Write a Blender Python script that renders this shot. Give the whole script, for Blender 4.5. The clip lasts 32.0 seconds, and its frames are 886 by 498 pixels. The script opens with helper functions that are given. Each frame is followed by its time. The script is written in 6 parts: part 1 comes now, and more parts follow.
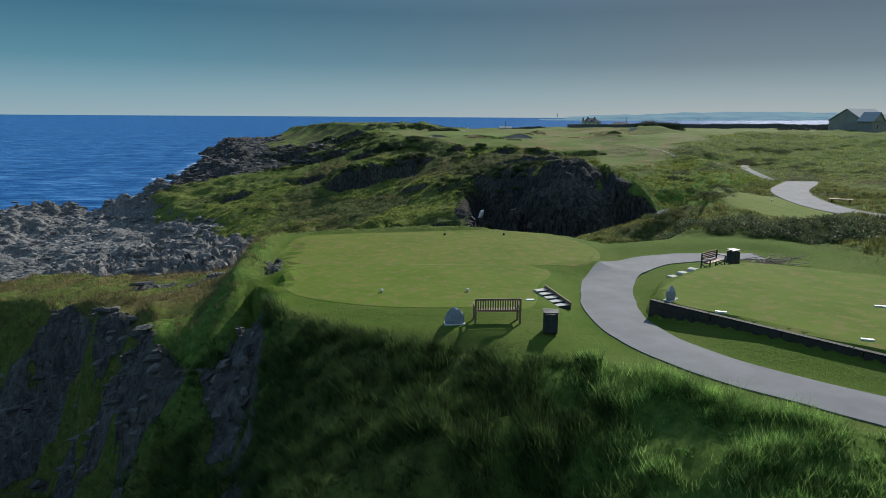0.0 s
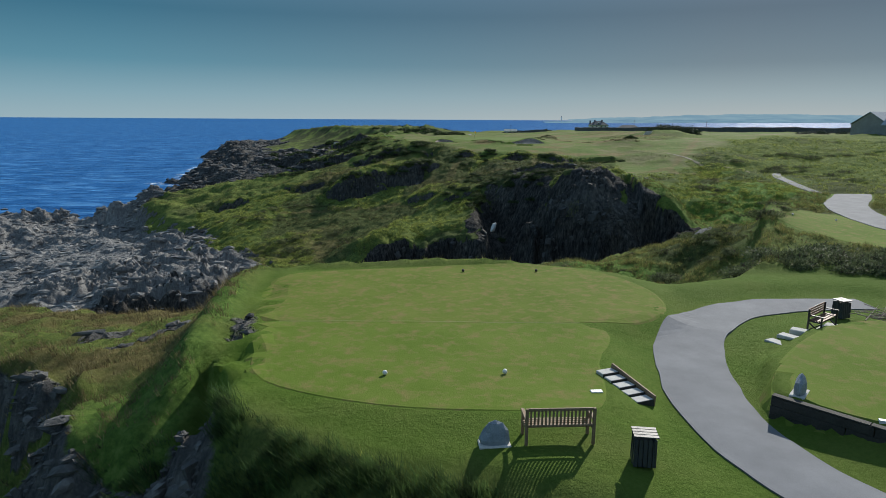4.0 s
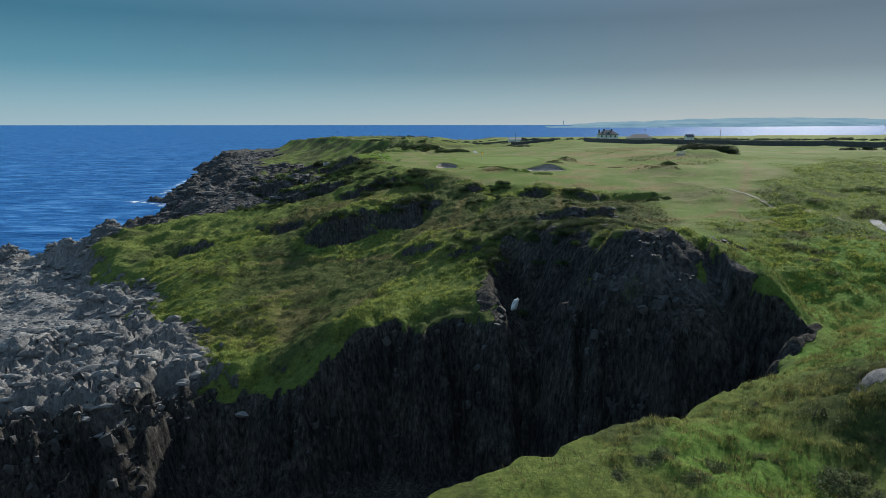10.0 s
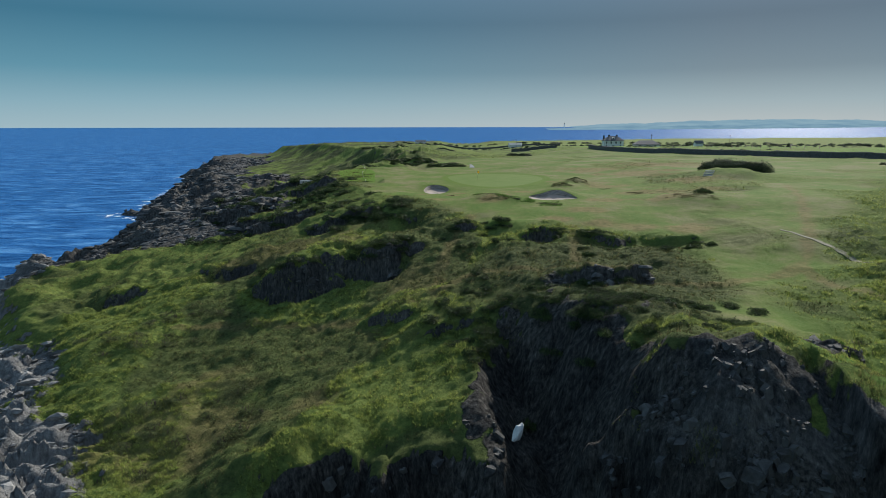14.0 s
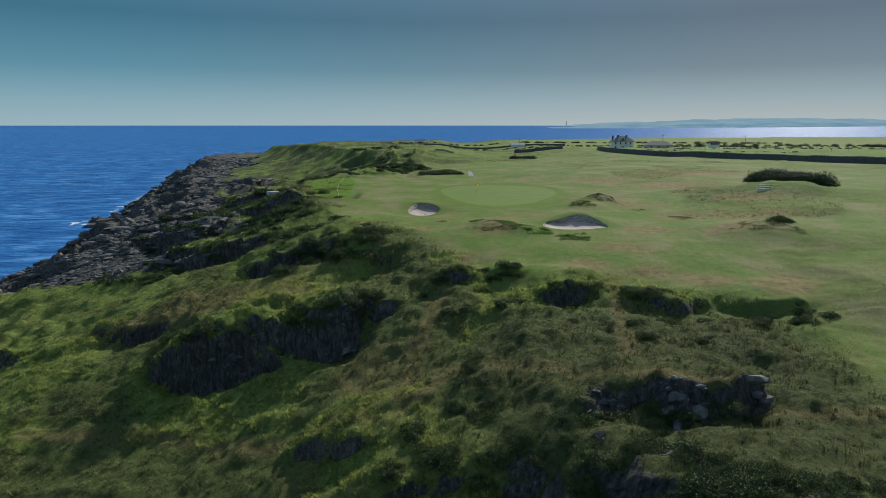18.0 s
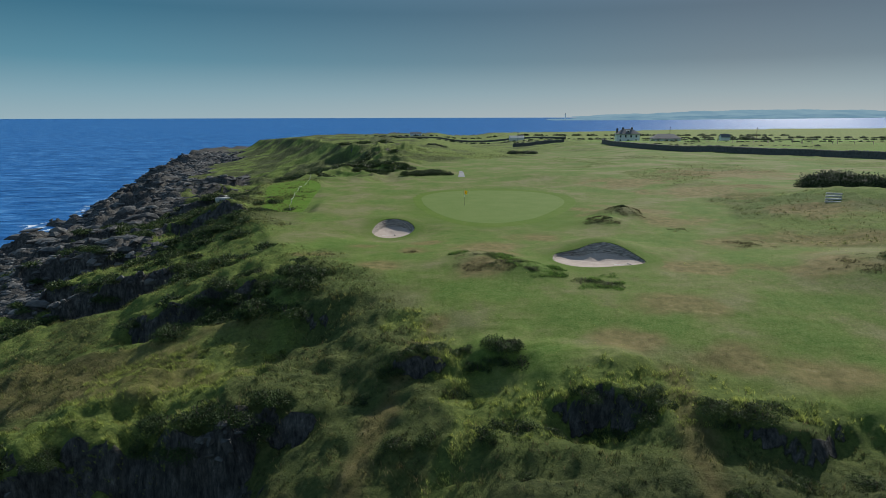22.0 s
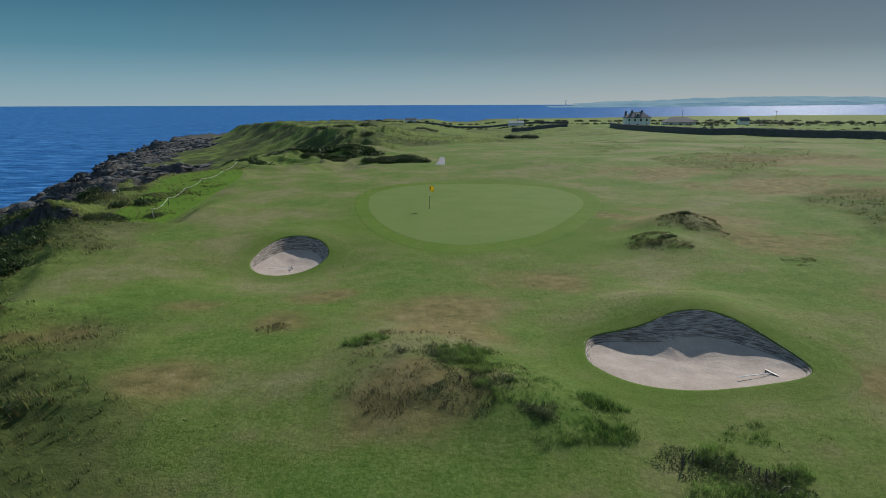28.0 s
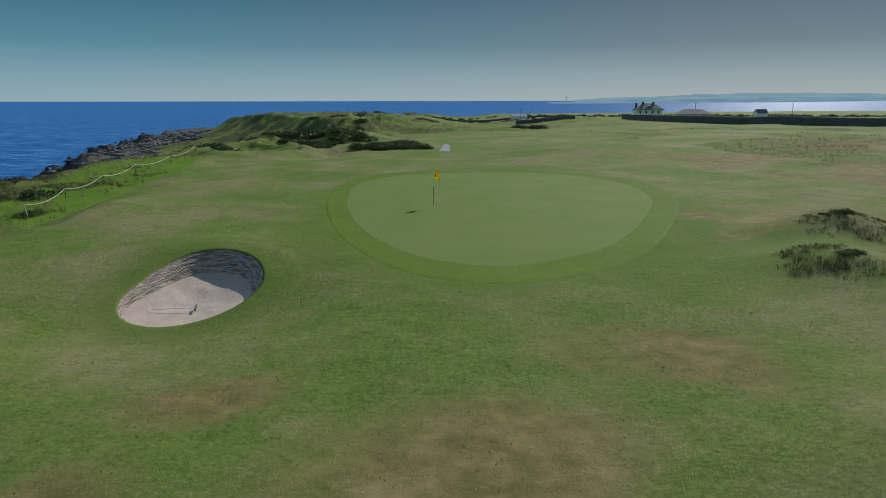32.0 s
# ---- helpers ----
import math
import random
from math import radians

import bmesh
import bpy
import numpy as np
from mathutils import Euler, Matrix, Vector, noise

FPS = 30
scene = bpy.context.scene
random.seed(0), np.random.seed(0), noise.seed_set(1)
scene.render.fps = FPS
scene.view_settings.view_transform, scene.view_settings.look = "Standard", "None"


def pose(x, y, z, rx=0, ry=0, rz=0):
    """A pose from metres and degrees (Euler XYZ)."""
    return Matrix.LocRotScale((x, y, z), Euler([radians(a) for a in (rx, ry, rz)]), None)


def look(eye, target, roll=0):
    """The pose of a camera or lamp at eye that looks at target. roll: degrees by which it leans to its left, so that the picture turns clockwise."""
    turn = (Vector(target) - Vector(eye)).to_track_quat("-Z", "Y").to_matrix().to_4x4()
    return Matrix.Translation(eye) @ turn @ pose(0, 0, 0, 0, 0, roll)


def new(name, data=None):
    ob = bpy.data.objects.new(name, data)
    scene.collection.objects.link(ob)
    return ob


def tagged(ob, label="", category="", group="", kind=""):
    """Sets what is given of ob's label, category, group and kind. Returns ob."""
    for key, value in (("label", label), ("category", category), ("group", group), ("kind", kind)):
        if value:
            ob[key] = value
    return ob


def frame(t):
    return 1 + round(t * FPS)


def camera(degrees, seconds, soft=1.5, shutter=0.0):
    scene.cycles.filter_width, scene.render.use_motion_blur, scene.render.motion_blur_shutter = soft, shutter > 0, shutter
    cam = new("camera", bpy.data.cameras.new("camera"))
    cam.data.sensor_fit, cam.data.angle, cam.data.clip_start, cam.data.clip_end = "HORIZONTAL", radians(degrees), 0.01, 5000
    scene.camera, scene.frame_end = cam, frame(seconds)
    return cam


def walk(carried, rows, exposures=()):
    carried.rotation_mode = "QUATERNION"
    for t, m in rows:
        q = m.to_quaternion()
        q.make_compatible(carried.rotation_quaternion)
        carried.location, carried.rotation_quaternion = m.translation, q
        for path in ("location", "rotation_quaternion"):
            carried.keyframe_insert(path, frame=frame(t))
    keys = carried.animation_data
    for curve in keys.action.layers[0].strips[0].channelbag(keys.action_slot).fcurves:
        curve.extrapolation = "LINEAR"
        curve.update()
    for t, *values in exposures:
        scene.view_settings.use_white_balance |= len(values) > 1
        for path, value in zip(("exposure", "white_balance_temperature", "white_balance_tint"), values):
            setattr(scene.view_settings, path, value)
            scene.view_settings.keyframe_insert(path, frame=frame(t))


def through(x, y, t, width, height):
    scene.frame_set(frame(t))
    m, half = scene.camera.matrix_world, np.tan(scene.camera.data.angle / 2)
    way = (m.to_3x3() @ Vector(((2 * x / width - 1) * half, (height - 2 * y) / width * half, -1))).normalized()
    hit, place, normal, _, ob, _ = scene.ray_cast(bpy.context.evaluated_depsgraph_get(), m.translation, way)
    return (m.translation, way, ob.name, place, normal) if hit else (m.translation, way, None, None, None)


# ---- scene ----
cam = camera(70.0, 32.0, 0.7)
PATH = [
    (0, pose(0.87, -12.56, 7.11, 78.26, -0.34, -0.35)),
    (1, pose(0.65, -10.86, 7.06, 78.28, -0.37, -0.25)),
    (2, pose(0.53, -9.21, 7.01, 78.33, -0.39, -0.15)),
    (3, pose(0.39, -7.30, 7.13, 78.39, -0.36, -0.06)),
    (4, pose(0.19, -4.81, 7.43, 78.48, -0.32, -0.02)),
    (5, pose(0.03, -1.73, 7.81, 78.60, -0.28, -0.01)),
    (6, pose(0.02, 1.82, 8.19, 78.74, -0.25, 0.02)),
    (7, pose(0.15, 5.75, 8.72, 78.82, -0.19, 0.05)),
    (8, pose(0.17, 9.91, 9.43, 78.89, -0.13, 0.07)),
    (9, pose(0.05, 14.23, 10.22, 78.93, -0.07, 0.10)),
    (10, pose(0.05, 18.59, 10.98, 78.90, 0.02, 0.13)),
    (11, pose(0.33, 23.30, 11.72, 78.90, 0.10, 0.12)),
    (12, pose(0.94, 28.47, 12.47, 78.93, 0.11, 0.10)),
    (13, pose(1.62, 34.12, 13.20, 79.00, 0.07, 0.13)),
    (14, pose(2.21, 40.29, 13.70, 79.06, 0.09, 0.16)),
    (15, pose(2.80, 46.79, 14.06, 79.08, 0.10, 0.16)),
    (16, pose(3.30, 53.42, 14.22, 79.07, 0.07, 0.18)),
    (17, pose(3.68, 59.94, 14.32, 79.03, 0.03, 0.23)),
    (18, pose(3.94, 66.27, 14.46, 78.90, -0.01, 0.29)),
    (19, pose(4.30, 72.33, 14.58, 78.75, 0.01, 0.32)),
    (20, pose(4.88, 78.12, 14.61, 78.55, 0.05, 0.27)),
    (21, pose(5.60, 83.85, 14.58, 78.38, 0.09, 0.20)),
    (22, pose(6.51, 89.63, 14.44, 78.23, 0.13, 0.16)),
    (23, pose(7.38, 95.15, 14.21, 78.03, 0.16, 0.15)),
    (24, pose(8.18, 100.36, 13.87, 77.82, 0.20, 0.09)),
    (25, pose(8.75, 105.39, 13.33, 77.63, 0.21, 0.17)),
    (26, pose(9.33, 110.56, 12.69, 77.51, 0.20, 0.24)),
    (27, pose(10.00, 115.99, 12.07, 77.35, 0.17, 0.20)),
    (28, pose(10.64, 121.31, 11.46, 77.16, 0.18, 0.13)),
    (29, pose(10.96, 126.30, 10.73, 77.03, 0.19, 0.14)),
    (30, pose(10.65, 131.08, 9.96, 76.92, 0.17, 0.17)),
    (31, pose(10.08, 135.40, 9.31, 76.88, 0.13, 0.17)),
    (32, pose(9.90, 138.71, 8.62, 76.85, 0.09, 0.08)),
]
walk(cam, PATH, [(0, 0.02), (5, 0.12), (9, 0.22), (14, 0.22), (17, 0.14), (21, 0.07), (25, 0.0), (32, -0.06)])

# ---- light ----
SUN_EL, SUN_AZ = 31.5, 29.0          # degrees; azimuth turned right from +y
world = bpy.data.worlds.new("sky")
scene.world = world
world.use_nodes = True
wn, wl = world.node_tree.nodes, world.node_tree.links
wn.clear()
w_out = wn.new("ShaderNodeOutputWorld")
w_bg = wn.new("ShaderNodeBackground")
sky = wn.new("ShaderNodeTexSky")
sky.sky_type = "NISHITA"
sky.sun_disc = False
sky.sun_elevation = radians(SUN_EL)
sky.sun_rotation = radians(SUN_AZ)
sky.air_density, sky.dust_density, sky.ozone_density = 1.0, 0.4, 2.0
w_co = wn.new("ShaderNodeTexCoord")
w_sep = wn.new("ShaderNodeSeparateXYZ")
wl.new(w_co.outputs["Generated"], w_sep.inputs[0])
# haze low over the sea, deeper blue above, greyer towards the sun's side
w_ramp = wn.new("ShaderNodeValToRGB")
wl.new(w_sep.outputs["Z"], w_ramp.inputs[0])
els = w_ramp.color_ramp.elements
els[0].position, els[0].color = 0.0, (0.26, 0.38, 0.44, 1)
els[1].position, els[1].color = 1.0, (0.15, 0.25, 0.38, 1)
for p, c in ((0.035, (0.178, 0.318, 0.395, 1)), (0.08, (0.074, 0.213, 0.296, 1)), (0.15, (0.027, 0.124, 0.196, 1)), (0.4, (0.16, 0.28, 0.40, 1))):
    e = els.new(p)
    e.color = c
w_ramp2 = wn.new("ShaderNodeValToRGB")
wl.new(w_sep.outputs["Z"], w_ramp2.inputs[0])
els = w_ramp2.color_ramp.elements
els[0].position, els[0].color = 0.0, (0.295, 0.365, 0.41, 1)
els[1].position, els[1].color = 1.0, (0.16, 0.25, 0.38, 1)
for p, c in ((0.035, (0.210, 0.295, 0.350, 1)), (0.08, (0.108, 0.164, 0.212, 1)), (0.15, (0.064, 0.105, 0.146, 1)), (0.4, (0.20, 0.29, 0.40, 1))):
    e = els.new(p)
    e.color = c
w_az = wn.new("ShaderNodeMapRange")
w_az.inputs["From Min"].default_value, w_az.inputs["From Max"].default_value = -0.45, 0.4
wl.new(w_sep.outputs["X"], w_az.inputs["Value"])
w_mix = wn.new("ShaderNodeMix")
w_mix.data_type = "RGBA"
wl.new(w_az.outputs[0], w_mix.inputs["Factor"])
wl.new(w_ramp.outputs["Color"], w_mix.inputs["A"])
wl.new(w_ramp2.outputs["Color"], w_mix.inputs["B"])
w_scale = wn.new("ShaderNodeMix")
w_scale.data_type, w_scale.blend_type = "RGBA", "MULTIPLY"
w_scale.inputs["Factor"].default_value = 1.0
w_scale.inputs["B"].default_value = (0.006, 0.006, 0.006, 1)
wl.new(sky.outputs["Color"], w_scale.inputs["A"])
w_add = wn.new("ShaderNodeMix")
w_add.data_type, w_add.blend_type = "RGBA", "ADD"
w_add.inputs["Factor"].default_value = 1.0
wl.new(w_mix.outputs["Result"], w_add.inputs["A"])
wl.new(w_scale.outputs["Result"], w_add.inputs["B"])
wl.new(w_add.outputs["Result"], w_bg.inputs["Color"])
w_bg.inputs["Strength"].default_value = 1.0
wl.new(w_bg.outputs[0], w_out.inputs[0])

sun = new("sun", bpy.data.lights.new("sun", "SUN"))
sun.data.energy, sun.data.angle, sun.data.color = 4.75, radians(0.6), (1.0, 0.96, 0.88)
sun.matrix_world = look((math.sin(radians(SUN_AZ)) * 100, math.cos(radians(SUN_AZ)) * 100, 100 * math.tan(radians(SUN_EL))), (0, 0, 0))

SEA = -26.0


# ---- noise and plan helpers ----
def lattice(n):
    n = (n ^ (n >> np.uint32(13))) * np.uint32(1274126177)
    n ^= n >> np.uint32(16)
    return (n & np.uint32(0xFFFF)).astype(np.float32) * np.float32(2.0 / 65535.0) - np.float32(1.0)


def vnoise(x, y, seed=0):
    x, y = np.asarray(x, float), np.asarray(y, float)
    fx0, fy0 = np.floor(x), np.floor(y)
    fx, fy = (x - fx0).astype(np.float32), (y - fy0).astype(np.float32)
    n = fx0.astype(np.int64).astype(np.uint32) * np.uint32(374761393) + fy0.astype(np.int64).astype(np.uint32) * np.uint32(668265263) + np.uint32((seed * 974634721) & 0xFFFFFFFF)
    fx, fy = fx * fx * fx * (fx * (fx * 6 - 15) + 10), fy * fy * fy * (fy * (fy * 6 - 15) + 10)
    a, b = lattice(n), lattice(n + np.uint32(374761393))
    c, d = lattice(n + np.uint32(668265263)), lattice(n + np.uint32((374761393 + 668265263) & 0xFFFFFFFF))
    a += (b - a) * fx
    c += (d - c) * fx
    return a + (c - a) * fy


def fbm(x, y, size, octaves=4, seed=0, gain=0.5):
    out, amp, s = 0.0, 1.0, 1.0 / size
    for k in range(octaves):
        ca, sa = math.cos(0.7 * k), math.sin(0.7 * k)
        out = out + amp * vnoise((x * ca - y * sa) * s + 17.3 * k, (x * sa + y * ca) * s - 9.1 * k, seed + k)
        amp, s = amp * gain, s * 2.03
    return out


def ridged(x, y, size, octaves=4, seed=0):
    out, amp, s = 0.0, 1.0, 1.0 / size
    for k in range(octaves):
        ca, sa = math.cos(0.9 * k + 0.4), math.sin(0.9 * k + 0.4)
        out = out + amp * (1 - 2 * np.abs(vnoise((x * ca - y * sa) * s + 5.3 * k, (x * sa + y * ca) * s, seed + k)))
        amp, s = amp * 0.5, s * 2.1
    return out


def tufts(x, y, size, seed=0):
    return np.abs(vnoise(x / size, y / size, seed)) + 0.6 * np.abs(vnoise((0.8 * x - 0.6 * y) / size * 2.1, (0.6 * x + 0.8 * y) / size * 2.1, seed + 1)) - 0.5


def smooth(a, b, v):
    t = np.clip((v - a) / (b - a), 0, 1)
    return t * t * (3 - 2 * t)


def segdist(x, y, pts, closed):
    """Distance to a polyline and, for a closed one, whether inside."""
    best = np.full(np.shape(x), 1e18)
    inside = np.zeros(np.shape(x), bool)
    n = len(pts)
    for k in range(n if closed else n - 1):
        (ax, ay), (bx, by) = pts[k], pts[(k + 1) % n]
        dx, dy = bx - ax, by - ay
        t = np.clip(((x - ax) * dx + (y - ay) * dy) / (dx * dx + dy * dy), 0, 1)
        best = np.minimum(best, (x - ax - t * dx) ** 2 + (y - ay - t * dy) ** 2)
        if closed and ay != by:
            cross = (ay > y) != (by > y)
            inside ^= cross & (x < (bx - ax) * (y - ay) / (by - ay) + ax)
    return np.sqrt(best), inside


def signed(x, y, pts):
    d, i = segdist(x, y, pts, True)
    return np.where(i, d, -d)


# ---- the plan ----
COAST = [(-95, -60), (-100, 0), (-112, 60), (-124, 120), (-131, 174), (-118, 178), (-97, 176), (-91, 180), (-95, 190), (-104, 204), (-106, 235), (-107, 265), (-124, 310), (-150, 326), (-150, 334), (-134, 340), (-150, 362), (-172, 440), (-178, 502), (-200, 535), (-214, 548), (-206, 568), (-228, 645),
         (-270, 760), (-290, 880), (-200, 1000), (-60, 1100), (150, 1250), (500, 1700), (1500, 2000), (3500, 2200), (3500, -1500), (-60, -1500), (-70, -300)]
TEE_TOP = [(-7.6, 26), (-7.4, 20), (-6.4, 15), (-5.3, 12.2), (-1.5, 10.4), (3, 9.8), (5.2, 11), (5.9, 17.5), (9.2, 19.2), (10, 23), (8.7, 26.6), (5.3, 28.4), (-2, 27.6)]
TERRACE = [(-11.5, 172), (-19, 171.5), (-23, 186), (-27, 206), (-20, 217), (-15, 205)]
GORGE = [(-42, 70), (-42.5, 62), (-40, 53), (-33, 43.5), (-26, 37), (-20, 34), (-13.5, 32), (-11, 33.6), (-8.6, 38.5), (-1.5, 43.8), (6, 48.6), (13, 52.4), (22.2, 58.2), (27, 62.5), (30.5, 66.5),
         (28, 68.6), (25, 69.4), (21.5, 69.4), (18, 69.8), (15.0, 71.2), (13.0, 74.5), (11, 78.4), (8, 79.8), (5, 81.4), (2, 82), (-2.7, 82.4), (-7, 80.4), (-10.5, 78.2), (-14, 76.6), (-19, 77.2), (-24, 77.8), (-27.5, 75.8), (-29.5, 69.8), (-33.5, 70.4)]
# steep dark hollow between the grass spur and the rock buttress
HOLLOW = [(5.4, 77), (4.9, 86), (5.0, 92), (6.5, 96), (9.5, 95.5), (12.7, 90), (14.6, 83), (15.5, 75)]
# dry grass shoulder west of the tees, with low cliffs on its south and west
SHOULDER = [(-7.6, 10.5), (-11, 12.5), (-13, 17), (-18.5, 21.5), (-26, 25), (-33, 30), (-36, 38), (-24, 40), (-9, 36), (-7.5, 26)]
BROW = [(24, 77), (15, 88), (11, 98), (9, 116), (-4, 136), (-14, 160), (-22, 173), (-25, 205), (-11, 262), (-14, 300), (-46, 400), (-130, 560), (-170, 800)]
PLATFORM = [(-21, 82), (-29, 93), (-37, 104), (-45, 114), (-55, 123), (-64, 133), (-72, 147), (-79, 158), (-90, 170), (-104, 176), (-140, 184), (-140, 20), (-40, 40), (-20, 60)]
BANK = [(-9.5, 26), (-8.6, 20), (-7.6, 15), (-5.6, 10.8), (-2, 8.4), (2, 6.9), (5, 5.7), (7, 4.5), (9, 2.6), (12, 0.6), (16, -2), (30, -9), (60, -20), (60, 200), (-9.5, 200)]

WAY_1 = [(22, -4.5), (15.5, 0.8), (12.3, 3.4), (9.6, 6.0), (8.15, 8.8), (7.9, 12), (8.6, 15.5), (10.1, 18.6), (12.2, 20.8), (15, 21.9), (19, 22.2)]
WAY_2 = [(52, 16), (42, 26), (36, 33), (34, 39), (34.8, 46), (38, 54), (43, 61), (47.5, 68)]

WAY_3 = [(49.0, 76), (49.4, 83), (51, 91), (54, 97.5)]

BUNKER_L = [(-1.8, 160.4), (-1.8, 162), (-1.4, 163.8), (-0.5, 165), (0.8, 165.2), (2.0, 164.4), (2.8, 162.8), (3.0, 161.2), (2.5, 159.7), (1.4, 158.8), (0, 158.6), (-1.2, 159.2)]
BUNKER_R = [(16.0, 144.2), (16.5, 145.1), (17.6, 145.2), (18.6, 145.3), (20.1, 145.8), (21.7, 145.6), (22.9, 144.4), (23.6, 142.7), (23.3, 141.7), (21.6, 141.0), (19, 140.6), (17, 141.2), (15.9, 142.7)]

# low rock scarps facing south: x, y, half width, height, run back
SCARPS = [
    (-17.0, 117.5, 6.2, 5.4, 15), (-7, 119.0, 6.5, 4.4, 13), (-3.5, 101.8, 3.2, 1.5, 8), (14.2, 118.2, 3.4, 2.4, 8), (17.4, 98.5, 6.8, 2.4, 9),
    (5.5, 123.8, 2.6, 1.2, 6), (9.2, 124.3, 2.4, 1.1, 6), (22, 115.6, 4.5, 1.2, 7), (30, 115, 4.5, 1.1, 8), (-14, 138.5, 8.0, 2.6, 16), (-27, 150, 9.0, 3.6, 15),
    (-38, 163, 8, 4.0, 14), (-24, 172, 7, 2.6, 11), (-52, 186, 8, 4.0, 14), (-40, 204, 8, 3.4, 14), (-60, 240, 9, 4.0, 16), (-44, 262, 9, 5.0, 18), (-32, 288, 9, 4.6, 16), (-64, 302, 10, 3.6, 18), (-76, 335, 10, 3.6, 18),
    (-28, 128, 6.0, 1.8, 11), (-46, 128.5, 6.0, 2.0, 10), (2.5, 97, 4.5, 1.0, 7), (29, 79.5, 2.6, 1.5, 6), (-45, 175, 9.0, 3.0, 16)
]
BARE = (0, 1, 4, 10, 11, 12, 13, 15, 16, 18, 19, 23, 24)        # scarps with open rock; the rest are mostly grown over
# grassy hummocks: x, y, radius, height
HUMMOCKS = [(9.6, 142.3, 3.6, 0.75), (13.4, 139.2, 2.2, 0.55), (28.3, 168, 3.2, 1.3), (25, 162.5, 2.6, 0.8), (40.5, 138, 6, 1.2), (20.9, 147.1, 3.8, 1.25), (-0.1, 166.3, 3.2, 0.35), (0.2, 158.0, 4.5, -0.9), (-12, 176, 4, 0.6),
            (-5, 236, 9, 1.4), (-26, 275, 14, 0.5), (-55, 480, 60, 2.5), (30, 222, 12, 1.0), (62, 176, 9, 1.3), (36, 78, 6, 0.9), (18.6, 77.5, 7.0, 2.0), (16.6, 74.8, 4.6, 2.6), (2.4, 8.4, 3.0, 0.24), (-50, 132, 14, -2.6), (-76, 164, 17, -4.0), (-68, 212, 18, -3.6), (-2.5, 130, 6, -2.0), (-8.5, 81, 8.5, 2.8), (46, 112, 8, 0.9)]


ROCK_SPOTS = [(18.2, 73.5, 5.2, 3.4), (25.8, 79.0, 2.4, 1.5), (20, 69.8, 5.5, 3.2), (23.2, 50.3, 1.6, 1.1), (-13.5, 23.2, 1.8, 1.0), (-16.5, 25.2, 1.5, 0.9), (10.3, 85, 6.4, 10)]


def scarp_field(x, y):
    lift, face = np.zeros_like(x), np.zeros_like(x)
    for k, (x0, y0, hw, hh, run) in enumerate(SCARPS):
        near = (np.abs(x - x0) < hw * 1.4) & (np.abs(y - y0) < run * 2.5 + hw)
        if not near.any():
            continue
        a, b = x[near], y[near]
        u = (a - x0) / hw + 0.25 * fbm(a, b, 3.0, 2, 40 + k)
        v = b - y0 - 0.3 * hw * u * u + 1.25 * fbm(a, b, 4.5, 4, 60 + k)
        side = np.clip(1 - u * u, 0, 1)
        step = 0.5 * smooth(-0.3, 1.1, v) * (1 - smooth(0.5, run, v)) - 0.5 * smooth(-4.5, -0.7, v) * (1 - smooth(-0.4, 0.6, v))
        lift[near] += hh * side * step * (1 + 0.25 * fbm(a, b, 1.6, 2, 80 + k))
        bare = 1.0 if k in BARE else 0.42
        face[near] = np.maximum(face[near], bare * side * smooth(-1.0, -0.2, v) * (1 - smooth(0.7, 1.5, v)))
    return lift, face


def mown_mask(x, y):
    """1 on closely cut turf: tees, green and the ground about it."""
    m = 0.9 * smooth(1.05, 0.72, np.hypot((x - 13.5) / 15.0, (y - 179.5) / 23.0) + 0.12 * fbm(x, y, 5, 3, 20))
    for o in (BUNKER_L, BUNKER_R):
        near = (np.abs(x - o[0][0]) < 16) & (np.abs(y - o[0][1]) < 14)
        if near.any():
            q = m[near]
            m[near] = np.maximum(q, 0.7 * smooth(-2.6, -0.3, signed(x[near], y[near], o) + 0.6 * fbm(x[near], y[near], 2.5, 2, 19)))
    tee = smooth(-1.0, 0.5, signed(x, y, [(-7, 12.6), (-3, 11), (2, 9.9), (6, 9.6), (9.5, 19), (10, 23), (8, 28), (-7.6, 27)]))
    tee = np.maximum(tee, smooth(-1.0, 0.5, signed(x, y, [(8.9, 11), (16, 4), (26, 9), (22, 17), (15, 18.5), (11, 16)])))
    tee = np.maximum(tee, smooth(-1.0, 0.5, signed(x, y, [(25, 46), (25.5, 40), (28, 33), (33, 37), (34, 48)])))
    verge = 0.85 * smooth(0.0, 1.2, signed(x, y, BANK)) * smooth(28.5, 26.5, y) * smooth(26, 22, x)
    return np.maximum(np.maximum(m, tee), verge)


def short_mask(x, y):
    """1 on the short dry turf of the links north of the brow."""
    w = signed(x, y, [(8, 124), (-2, 134), (-8, 150), (-16, 176), (-22, 214), (-20, 235), (30, 300), (60, 420), (110, 440), (160, 300), (140, 200), (80, 150), (48, 118), (34, 92), (26, 84), (24, 96), (30, 112), (18, 124)])
    rank = smooth(0.05, 0.4, fbm(x, y, 17, 3, 6)) * smooth(30, 44, x)
    return smooth(-3, 4, w + 4 * fbm(x, y, 14, 3, 7)) * (1 - 0.5 * rank)


